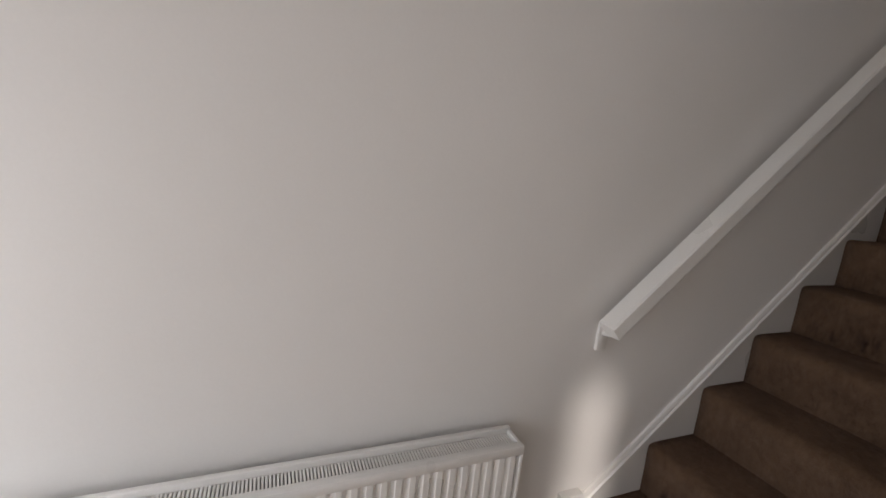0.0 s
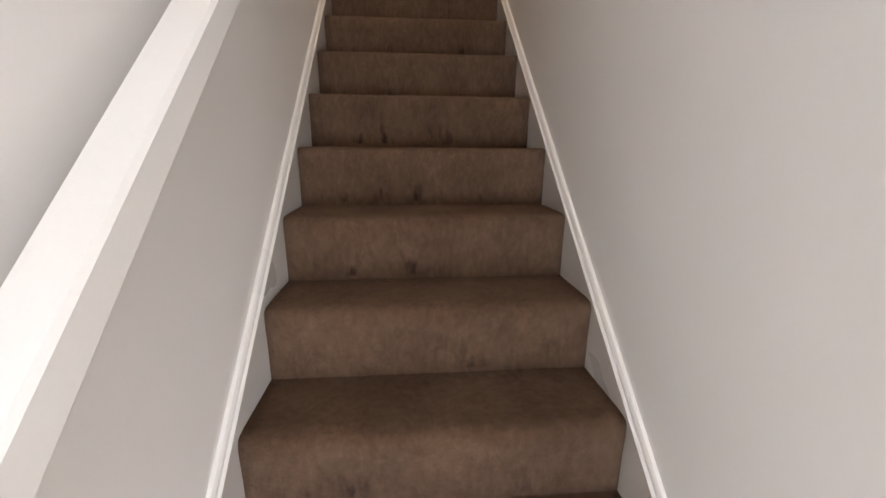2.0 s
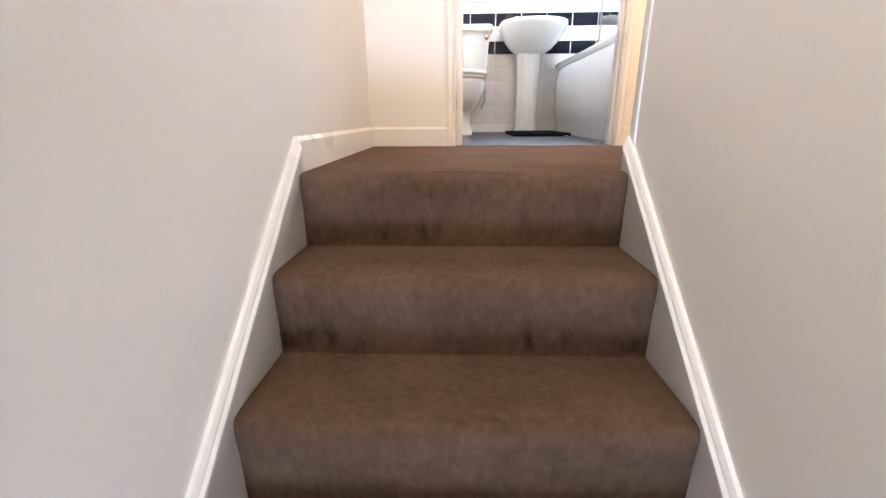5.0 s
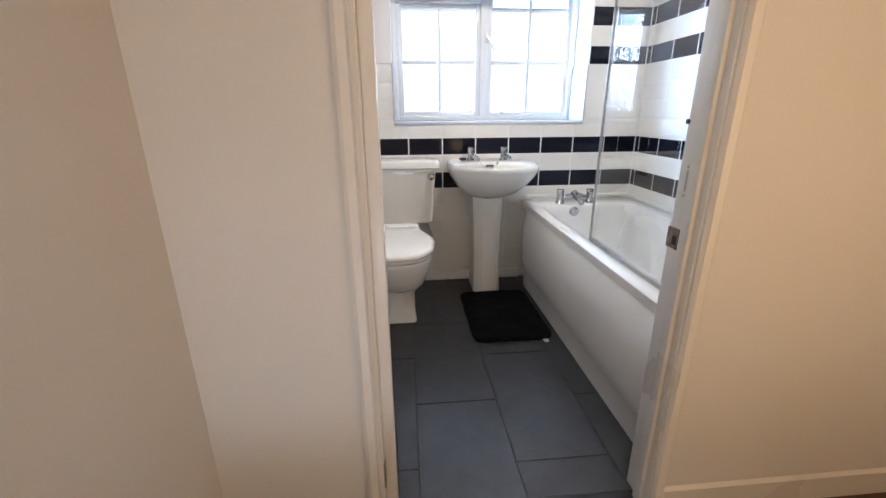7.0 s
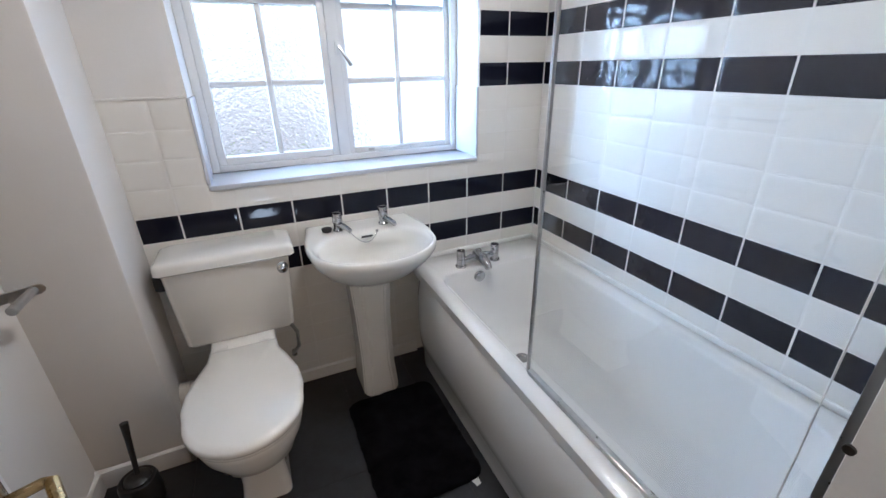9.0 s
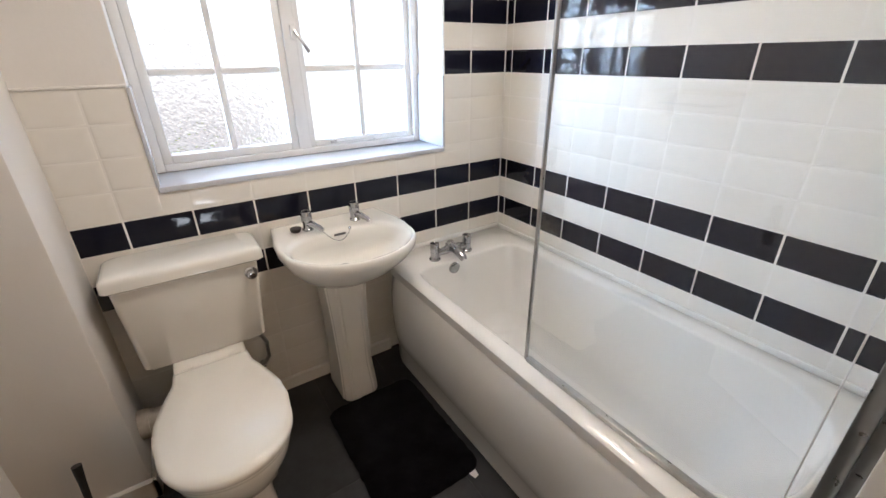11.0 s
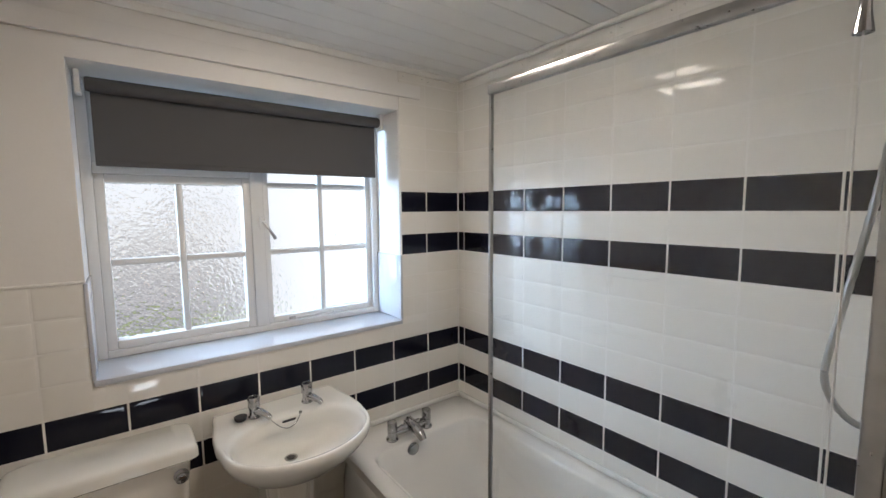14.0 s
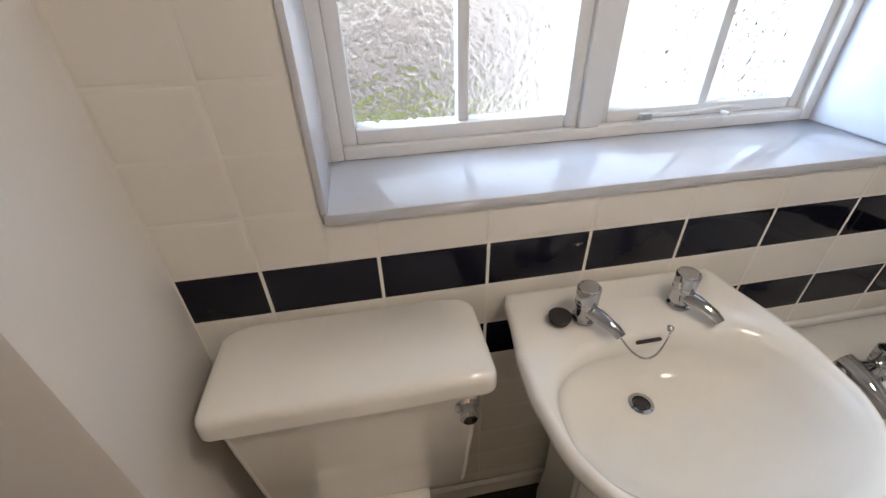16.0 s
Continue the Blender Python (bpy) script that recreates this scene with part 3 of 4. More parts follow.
# unseen wall: one opening for the inferred door, one added for the fill
hs = boxed(XL, -1.76, -7.82, -7.72, HALL_FLOOR, -0.04)
box(hs, -1.08, -0.56, -7.82, -7.72, HALL_FLOOR, -0.04)
box(hs, 0.56, 1.4, -7.82, -7.72, HALL_FLOOR, -0.04)
box(hs, -0.56, 0.56, -7.82, -7.72, HALL_FLOOR, -1.82)
box(hs, -0.56, 0.56, -7.82, -7.72, -0.68, -0.04)
box(hs, -1.76, -1.08, -7.82, -7.72, -0.9, -0.04)
box(hs, -1.76, -1.08, -7.82, -7.72, HALL_FLOOR, -2.33)
structure("wall_hall_south", hs, WALL, "plain hall wall out of view, with openings for two lamps", "wall")
# unseen wall; its slit is added to shape the sun patch by the stairs
he = boxed(1.3, 1.4, -7.72, -6.74, HALL_FLOOR, -0.04)
box(he, 1.3, 1.4, -6.58, -5.3, HALL_FLOOR, -0.04)
box(he, 1.3, 1.4, -6.74, -6.58, HALL_FLOOR, -1.95)
box(he, 1.3, 1.4, -6.74, -6.58, -0.80, -0.04)
structure("wall_hall_east", he, WALL, "plain hall wall out of view, with a slit added for the sun patch", "wall")
structure("wall_hall_north", boxed(XR + 0.11, 1.3, -5.42, -5.32, HALL_FLOOR, -0.04), WALL, "plain hall wall", "wall")
structure("floor_hall", boxed(XL, 1.4, -7.82, -5.2, HALL_FLOOR - 0.08, HALL_FLOOR), plain("hall_floor_wood", (0.26, 0.17, 0.10), (0.38, 0.27, 0.17), 0.35, 6), "pale brown hall floor", "floor")

land = boxed(XL, XR + 0.11, NOSE + 0.02, Y_DOOR, -0.10, 0.0)
box(land, XR + 0.11, 1.02, -2.65, Y_DOOR, -0.10, 0.0)
structure("floor_landing", land, CARPET, "brown carpeted landing", "floor")
th = boxed(DOOR_L, DOOR_R, Y_DOOR, Y_IN - 0.03, -0.05, 0.002, 0.002)
structure("threshold", th, SLATE, "dark threshold strip in the doorway", "trim")

sk2 = bmesh.new()
skirting_x(sk2, XL, DOOR_L - 0.0425, Y_DOOR, -1, 1.0)
skirting_x(sk2, DOOR_R + 0.0385, 1.02, Y_DOOR, -1, 1.0)
skirting_y(sk2, NOSE + 0.027, Y_DOOR - 0.015, XL, 1, 1.0)
structure("baseboard_landing", sk2, GLOSS, "white moulded landing skirting", "baseboard")
sk3 = skirting_y(bmesh.new(), -7.72, -5.50, XL, 1, 1.3, HALL_FLOOR)
structure("baseboard_hall", sk3, GLOSS, "white hall skirting", "baseboard")

stairs = tagged(new("staircase"), "straight flight of brown carpeted stairs between white strings", "staircase", "", "structure")
SW0, SW1 = XL + 0.013, XR - 0.013


def step(k):
    """A carpeted step: riser, soft rounded nose and tread back to the next riser."""
    bm = bmesh.new()
    zt, yn = -RISE * k, NOSE - GOING * k
    rnd = random.Random(k)
    prof = [(0.0, -RISE - 0.002), (-0.001, -RISE + 0.03), (-0.002, -0.09), (-0.008, -0.06), (-0.013, -0.040), (-0.013, -0.026), (-0.008, -0.013), (0.002, -0.005), (0.014, -0.0015),
            (0.035, 0.0), (0.12, -0.001), (GOING + 0.012, -0.002)]
    n = 22
    rows = []
    for i in range(n + 1):
        x = SW0 + (SW1 - SW0) * i / n
        wob = 0.0025 * noise.noise((x * 5, k * 3.1, 0))
        edge = min(1.0, min(i, n - i) / 1.2 + 0.25)
        rows.append([bm.verts.new((x, yn + a * (edge if a < 0 else 1) + wob, zt + b + 0.6 * wob)) for a, b in prof])
    for r, s in zip(rows, rows[1:]):
        for j in range(len(prof) - 1):
            bm.faces.new((r[j], s[j], s[j + 1], r[j + 1]))
    for r in (rows[0], rows[-1]):
        bm.faces.new(r + [bm.verts.new((r[0].co.x, yn + GOING + 0.012, zt - RISE - 0.002))])
    return bm


for k in range(14):
    part("step", step(k), CARPET, stairs, "", True)


def string_board(x, out, lift):
    """A closed string with a moulded top edge."""
    bm = bmesh.new()
    s = RISE / GOING
    y0, y1 = -5.50, NOSE + (0.085 - lift) / s
    top = lambda y: (y - NOSE) * s + lift
    sec = lambda y: [(0, -0.48), (0, top(y)), (0.008, top(y)), (0.013, top(y) - 0.010), (0.013, top(y) - 0.018), (0.018, top(y) - 0.026), (0.018, top(y) - 0.034), (0.015, top(y) - 0.042), (0.015, -0.48)]
    rings = []
    for y in (y0, y1):
        pts = []
        for a, z in sec(y):
            pts.append((x + out * a, y, z if z != -0.48 else top(y) - 0.40))
        rings.append(pts)
    loft(bm, rings)
    return bm


part("string", string_board(XL, 1, 0.062), GLOSS, stairs, "white painted string")
part("string", string_board(XR, -1, 0.042), GLOSS, stairs, "white painted string")
plinth = boxed(XL, XL + 0.03, -5.56, -5.48, HALL_FLOOR, HALL_FLOOR + 0.24, 0.004)
part("plinth_block", plinth, GLOSS, stairs)

rail = thing("handrail", "white painted timber handrail on wall brackets", "handrail")
RD = Vector((0, 1.0, 0.90)).normalized()
RN = Vector((0, -RD.z, RD.y))
R0 = Vector((XL + 0.064, -5.545, -1.7155))
RLEN = 3.70


def rail_bar():
    bm = bmesh.new()
    prof = [(-0.024, -0.030), (-0.026, -0.027), (-0.026, 0.013), (-0.023, 0.018), (0.026, 0.018), (0.031, 0.012), (0.032, -0.024), (0.028, -0.030)]
    return loft(bm, [[R0 + RD * s + Vector((a, 0, 0)) + RN * b for a, b in prof] for s in (0.0, RLEN)])


part("rail", rail_bar(), GLOSS, rail)
for s in (0.06, 3.62):
    p = R0 + RD * s
    bm = boxed(XL, XL + 0.012, p.y - 0.018, p.y + 0.018, p.z - 0.13, p.z - 0.045, 0.004)
    br = part("bracket", bm, GLOSS, rail)
    part("arm", tube(bmesh.new(), [(XL + 0.01, p.y, p.z - 0.075), (XL + 0.035, p.y, p.z - 0.07), (XL + 0.055, p.y, p.z - 0.035)], 0.008, 8), GLOSS, br)

# radiator under the foot of the handrail
radiator = thing("radiator", "white panel radiator with fluted front on the hall wall", "radiator")
RX, RY0, RY1, RZ0, RZ1 = XL + 0.03, -6.95, -5.80, -2.40, -1.985


def fluted():
    bm = bmesh.new()
    ny = int((RY1 - RY0) / 0.033)
    prof = []
    for i in range(ny):
        a = RY0 + 0.015 + i * 0.033
        prof += [(a, 0.0), (a + 0.008, 0.010), (a + 0.022, 0.010), (a + 0.030, 0.0)]
    lo = [(RX + 0.075 + d, y, RZ0 + 0.03) for y, d in prof]
    hi = [(RX + 0.075 + d, y, RZ1 - 0.03) for y, d in prof]
    back = [(RX + 0.06, RY1, None), (RX + 0.06, RY0, None)]
    loft(bm, [lo + [(x, y, RZ0 + 0.03) for x, y, _ in back], hi + [(x, y, RZ1 - 0.03) for x, y, _ in back]])
    return bm


part("front_panel", fluted(), GLOSS, radiator)
edge = boxed(RX + 0.062, RX + 0.088, RY0, RY1, RZ1 - 0.032, RZ1 - 0.004, 0.008)
box(edge, RX + 0.062, RX + 0.088, RY0, RY1, RZ0, RZ0 + 0.032, 0.008)
part("panel_edge", edge, GLOSS, radiator)
part("back_panel", boxed(RX, RX + 0.015, RY0, RY1, RZ0, RZ1, 0.004), GLOSS, radiator)
grille = bmesh.new()
n = 150
for i in range(n):
    y = RY0 + 0.02 + (RY1 - RY0 - 0.04) * i / (n - 1)
    box(grille, RX + 0.018, RX + 0.06, y - 0.0024, y + 0.0024, RZ1 - 0.020, RZ1 - 0.014)
part("top_grille", grille, GLOSS, radiator)
for y in (RY0, RY1 - 0.012):
    part("side_panel", boxed(RX, RX + 0.085, y, y + 0.012, RZ0 + 0.02, RZ1 - 0.006, 0.004), GLOSS, radiator)
for y in (RY0 + 0.15, RY1 - 0.15):
    part("wall_bracket", boxed(XL, RX + 0.002, y - 0.02, y + 0.02, RZ0 + 0.05, RZ1 - 0.05), GLOSS, radiator)
part("valve", tube(bmesh.new(), [(RX + 0.05, RY1 + 0.03, RZ0 - 0.12), (RX + 0.05, RY1 + 0.03, RZ0 + 0.03), (RX + 0.05, RY1 - 0.01, RZ0 + 0.03)], 0.010, 10), PLASTIC, radiator)

# ---------------------------------------------------------------- bath
bath = thing("bathtub", "white acrylic bathtub with a bowed front panel", "bathtub")
BX0, RIM = -0.712, 0.525
NB = 120
cx, cy = -0.345, -0.83
outer = radial(round_rect(BX0, -0.002, Y_IN + 0.001, -0.002, 0.02), cx, cy, NB)
outer_in = radial(round_rect(BX0 + 0.012, -0.012, Y_IN + 0.011, -0.012, 0.02), cx, cy, NB)
inn = radial(round_rect(-0.655, -0.080, -1.560, -0.208, (0.06, 0.06, 0.22, 0.22)), cx, cy, NB)
inn2 = radial(round_rect(-0.646, -0.089, -1.548, -0.217, (0.06, 0.06, 0.22, 0.22)), cx, cy, NB)
low = radial(round_rect(-0.590, -0.140, -1.36, -0.285, (0.10, 0.10, 0.18, 0.18)), cx, cy, NB)
low2 = radial(round_rect(-0.535, -0.190, -1.28, -0.340, (0.09, 0.09, 0.15, 0.15)), cx, cy, NB)
tub = bmesh.new()
loft(tub, [at_height(outer, RIM - 0.045), at_height(outer, RIM - 0.010), at_height(outer_in, RIM), at_height(inn, RIM - 0.001), at_height(blend(inn, inn2, 0.55), RIM - 0.004), at_height(inn2, RIM - 0.014),
           at_height(scaled(inn2, cx, cy, 0.975, 0.975), RIM - 0.10), at_height(low, 0.20), at_height(low2, 0.155)], False, True)
part("tub", tub, ACRYLIC, bath, "white moulded tub", 50)
lip = boxed(BX0 + 0.04, -0.002, -0.014, 0.0, RIM, RIM + 0.022, 0.005)
box(lip, -0.014, -0.001, Y_IN, -0.014, RIM, RIM + 0.022, 0.005)
part("edge_seal", lip, ACRYLIC, bath)


def bath_panel():
    bm = bmesh.new()
    prof = [(-0.009, RIM - 0.047), (-0.014, RIM - 0.06), (-0.030, RIM - 0.14), (-0.034, 0.30), (-0.028, 0.18), (-0.016, 0.115), (-0.006, 0.098), (-0.004, 0.0)]
    rows = []
    n = 24
    y0, y1 = Y_IN, -0.006
    for i in range(n + 1):
        f = i / n
        y = y0 + (y1 - y0) * f
        curl = 0.06 * max(0.0, (f - 0.90) / 0.10) ** 2
        rows.append([(BX0 + 0.012 + a * (1 - 0.6 * curl / 0.06) + curl * (1.0 if b < RIM - 0.05 else 0.4), y, b) for a, b in prof])
    loft(bm, [r + [(BX0 + 0.10, r[0][1], 0.0), (BX0 + 0.10, r[0][1], RIM - 0.045)] for r in rows])
    return bm


part("front_panel", bath_panel(), ACRYLIC, bath, "white bowed bath panel", 50)
part("overflow", spin(bmesh.new(), [(0.030, 0.0), (0.030, 0.006), (0.022, 0.012), (0.004, 0.013)], (-0.445, -0.216, 0.482), 24, "y"), CHROME, bath, "chrome overflow cover")
part("drain", spin(bmesh.new(), [(0.032, 0.0), (0.032, 0.004), (0.018, 0.004), (0.016, 0.001)], (-0.35, -0.47, 0.1555), 24), CHROME, bath, "chrome waste")


def head_knob(bm, x, y, z):
    """A fluted tap head with a flat top."""
    spin(bm, [(0.0165, 0.0), (0.0165, 0.003), (0.0195, 0.005), (0.0205, 0.008), (0.0205, 0.014), (0.0196, 0.0148), (0.0196, 0.0165), (0.0205, 0.0173), (0.0208, 0.043), (0.0196, 0.0450), (0.0172, 0.0452), (0.0162, 0.0442), (0.003, 0.0440)], (x, y, z), 20)
    return bm


mixer = thing("bath_mixer_tap", "chrome bath filler with two capstan heads on the bath ledge", "tap")
TX, TY = -0.425, -0.165
for x in (TX - 0.09, TX + 0.09):
    pil = part("pillar", spin(bmesh.new(), [(0.027, 0.0), (0.027, 0.006), (0.020, 0.014), (0.020, 0.040)], (x, TY, RIM), 18), CHROME, mixer)
    part("tap_head", head_knob(bmesh.new(), x, TY, RIM + 0.036), CHROME, pil)
part("body", tube(bmesh.new(), [(TX - 0.09, TY, RIM + 0.026), (TX - 0.04, TY - 0.008, RIM + 0.036), (TX + 0.04, TY - 0.008, RIM + 0.036), (TX + 0.09, TY, RIM + 0.026)], [0.013, 0.020, 0.020, 0.013], 14), CHROME, mixer)
part("spout", tube(bmesh.new(), [(TX, TY + 0.012, RIM + 0.048), (TX, TY - 0.045, RIM + 0.042), (TX, TY - 0.095, RIM + 0.026), (TX, TY - 0.106, RIM + 0.014)], [0.026, 0.024, 0.018, 0.015], 14), CHROME, mixer)

# ---------------------------------------------------------------- shower screen and shower
screen = thing("shower_screen", "fixed clear glass bath screen in a satin aluminium frame", "shower screen")
SX, SY0, SY1, SZ0, SZ1 = -0.655, Y_IN, -0.905, RIM + 0.001, 1.800
gl = part("glass_panel", boxed(SX - 0.0025, SX + 0.0025, SY0 + 0.03, SY1 - 0.008, SZ0 + 0.012, SZ1 - 0.012), GLASS, screen, "clear glass", False)
gl.visible_shadow = False
part("edge_profile", boxed(SX - 0.006, SX + 0.006, SY1 - 0.009, SY1, SZ0, SZ1, 0.002), STEEL, screen)
part("top_rail", boxed(SX - 0.010, SX + 0.010, SY0, SY1 + 0.001, SZ1 - 0.012, SZ1 + 0.010, 0.003), STEEL, screen)
part("bottom_rail", boxed(SX - 0.010, SX + 0.010, SY0, SY1 - 0.012, SZ0, SZ0 + 0.016, 0.002), STEEL, screen)
part("wall_channel", boxed(SX - 0.016, SX + 0.018, SY0, SY0 + 0.022, SZ0, SZ1 + 0.014, 0.003), STEEL, screen)
part("sliding_profile", boxed(SX - 0.012, SX + 0.013, SY0 + 0.0215, SY0 + 0.046, SZ0, SZ1 + 0.010, 0.004), STEEL, screen)

shower = thing("shower_head_set", "chrome hand shower on a wall bracket with a steel hose", "shower")
part("wall_bracket", tube(bmesh.new(), [(-0.23, Y_IN, 1.90), (-0.23, Y_IN + 0.012, 1.90), (-0.23, Y_IN + 0.05, 1.90)], [0.03, 0.028, 0.016], 16), CHROME, shower)
part("handle", tube(bmesh.new(), [(-0.235, Y_IN + 0.045, 1.865), (-0.255, Y_IN + 0.075, 1.915), (-0.285, Y_IN + 0.13, 1.948), (-0.315, Y_IN + 0.20, 1.966)], [0.011, 0.013, 0.015, 0.020], 14), CHROME, shower)
hd = spin(bmesh.new(), [(0.044, -0.012), (0.057, -0.010), (0.062, 0.0), (0.056, 0.014), (0.032, 0.024), (0.005, 0.026)], (0, 0, 0), 32)
hd.transform(Matrix.Translation((-0.325, Y_IN + 0.240, 1.953)) @ Euler((radians(-5), radians(-2), 0)).to_matrix().to_4x4())
part("spray_head", hd, CHROME, shower)
way = [Vector(p) for p in ((-0.235, -1.60, 1.93), (-0.23, -1.575, 1.86), (-0.17, -1.545, 1.74), (-0.115, -1.51, 1.50), (-0.10, -1.470, 1.25), (-0.10, -1.455, 1.11), (-0.10, -1.495, 1.035), (-0.10, -1.555, 1.02), (-0.10, -1.60, 1.03))]
hose_pts = []
for a, b, c, d in zip(way, way[1:], way[2:], way[3:]):
    for i in range(14):
        t = i / 14
        hose_pts.append(0.5 * (2 * b + (c - a) * t + (2 * a - 5 * b + 4 * c - d) * t * t + (3 * b - a - 3 * c + d) * t ** 3))
hose = tube(bmesh.new(), hose_pts, [0.0085 if i % 2 else 0.0070 for i in range(len(hose_pts))], 10)
part("hose", hose, HOSE, shower, "ribbed steel hose")
part("outlet", tube(bmesh.new(), [(hose_pts[-1][0], Y_IN, hose_pts[-1][2] + 0.01), (hose_pts[-1][0], hose_pts[-1][1] + 0.01, hose_pts[-1][2])], [0.016, 0.011], 12), CHROME, shower)

cord = thing("pull_cord", "white bathroom pull cord with a chrome acorn", "pull cord")
part("switch_body", spin(bmesh.new(), [(0.032, -0.045), (0.040, -0.030), (0.042, 0.0)], (-0.68, -1.55, CEIL - 0.01), 20), PLASTIC, cord)
part("cord_sleeve", tube(bmesh.new(), [(-0.68, -1.55, CEIL - 0.05), (-0.6805, -1.5505, 1.760)], 0.0042, 10), CORD, cord)
part("cord", tube(bmesh.new(), [(-0.6805, -1.5505, 1.765), (-0.681, -1.551, 1.5), (-0.678, -1.55, 0.9), (-0.68, -1.55, 0.60)], 0.0016, 6), CORD, cord)
part("acorn", spin(bmesh.new(), [(0.004, 0.0), (0.0100, 0.002), (0.0092, 0.008), (0.0062, 0.028), (0.0056, 0.042), (0.0072, 0.047), (0.0046, 0.050)], (-0.6805, -1.5505, 1.714), 18), CHROME, cord, "chrome acorn")

light = thing("ceiling_light", "round white flush ceiling light, switched on", "ceiling light")
part("base", spin(bmesh.new(), [(0.129, -0.018), (0.135, -0.010), (0.135, 0.0)], (-0.845, -0.745, CEIL - 0.010), 40), PLASTIC, light)
part("diffuser", spin(bmesh.new(), [(0.02, -0.044), (0.07, -0.041), (0.105, -0.034), (0.122, -0.026), (0.127, -0.0185)], (-0.845, -0.745, CEIL - 0.010), 40), LAMP_GLOW, light, "glowing opal diffuser")

# ---------------------------------------------------------------- basin
basin = thing("wash_basin", "white ceramic wash basin on a pedestal", "basin")
BZ, BCX = 0.775, -0.945
NR = 128
bo = egg(BCX, -0.004, -0.492, [(0.0, 0.224), (0.15, 0.231), (0.32, 0.246), (0.48, 0.250), (0.58, 0.243), (1.0, 0)])
bowl_c = (BCX, -0.302)
ro = radial(bo, *bowl_c, NR)


def bowl_point(t):
    """A D-shaped opening: squarer towards the wall, round in front."""
    c, s = math.cos(t), math.sin(t)
    e = 2 / 2.7 if s > 0 else 1.0
    return (bowl_c[0] + 0.221 * math.copysign(abs(c) ** e, c), bowl_c[1] + 0.156 * math.copysign(abs(s) ** e, s))


bowl = radial([bowl_point(2 * math.pi * k / 240) for k in range(240)], *bowl_c, NR)
DRAIN = (BCX - 0.008, -0.200)


foot = [(BCX + 0.10 * math.cos(2 * math.pi * k / NR), -0.135 + 0.10 * math.sin(2 * math.pi * k / NR)) for k in range(NR)]


def drift(s, f):
    """The bowl's outline shrunk and drawn towards the waste."""
    return [(x + f * (DRAIN[0] - bowl_c[0]), y + f * (DRAIN[1] - bowl_c[1])) for x, y in scaled(bowl, *bowl_c, s)]


bb = bmesh.new()
loft(bb, [at_height(foot, 0.575), at_height(blend(ro, foot, 0.62), 0.61), at_height(blend(ro, foot, 0.33), 0.66), at_height(blend(ro, foot, 0.12), 0.71), at_height(blend(ro, foot, 0.015), 0.745),
          at_height(scaled(ro, *bowl_c, 1.0), 0.760), at_height(scaled(ro, *bowl_c, 0.992), BZ - 0.002), at_height(scaled(ro, *bowl_c, 0.975), BZ + 0.003), at_height(scaled(ro, *bowl_c, 0.94), BZ + 0.003),
          at_height(blend(ro, bowl, 0.72), BZ - 0.004), at_height(blend(ro, bowl, 0.95), BZ - 0.007), at_height(scaled(bowl, *bowl_c, 0.96), BZ - 0.022), at_height(drift(0.88, 0.25), BZ - 0.070),
          at_height(drift(0.70, 0.6), BZ - 0.112), at_height(drift(0.40, 0.9), BZ - 0.136), at_height(drift(0.12, 1.0), BZ - 0.144)], True, True)
part("bowl", bb, CERAMIC, basin, "glossy white bowl", True)
ped = bmesh.new()


def oct_ring(w, y0, y1, z, c=0.035):
    return [(BCX - 0.01 - w + c, y0, z), (BCX - 0.01 + w - c, y0, z), (BCX - 0.01 + w, y0 + c, z), (BCX - 0.01 + w, y1, z), (BCX - 0.01 - w, y1, z), (BCX - 0.01 - w, y0 + c, z)]


loft(ped, [oct_ring(0.082, -0.250, -0.05, 0.0, 0.03), oct_ring(0.080, -0.247, -0.05, 0.04, 0.03), oct_ring(0.074, -0.232, -0.05, 0.16, 0.032), oct_ring(0.078, -0.225, -0.05, 0.40, 0.034), oct_ring(0.090, -0.235, -0.05, 0.60, 0.036)])
bmesh.ops.bevel(ped, geom=[e for e in ped.edges if abs(e.verts[0].co.z - e.verts[1].co.z) > 0.02], offset=0.008, segments=2, affect="EDGES")
part("pedestal", ped, CERAMIC, basin, "white fluted ceramic pedestal", 40)
part("waste", spin(bmesh.new(), [(0.022, 0.0), (0.023, 0.003), (0.016, 0.004), (0.013, -0.001)], (*DRAIN, BZ - 0.143), 24), CHROME, basin, "chrome waste ring")
# dark disc and bar laid on for the shade in waste and overflow
part("waste_hole", spin(bmesh.new(), [(0.0125, 0.0), (0.0125, 0.0015)], (*DRAIN, BZ - 0.1405), 16), DARK_RUBBER, basin)
ov = boxed(-0.024, 0.024, -0.0035, 0.0035, -0.005, 0.005, 0.003)
ov.transform(Matrix.Translation((BCX + 0.004, -0.155, BZ - 0.024)) @ Euler((radians(35), 0, 0)).to_matrix().to_4x4())
part("overflow_slot", ov, DARK_RUBBER, basin, "dark bar for the shade inside the overflow slot")


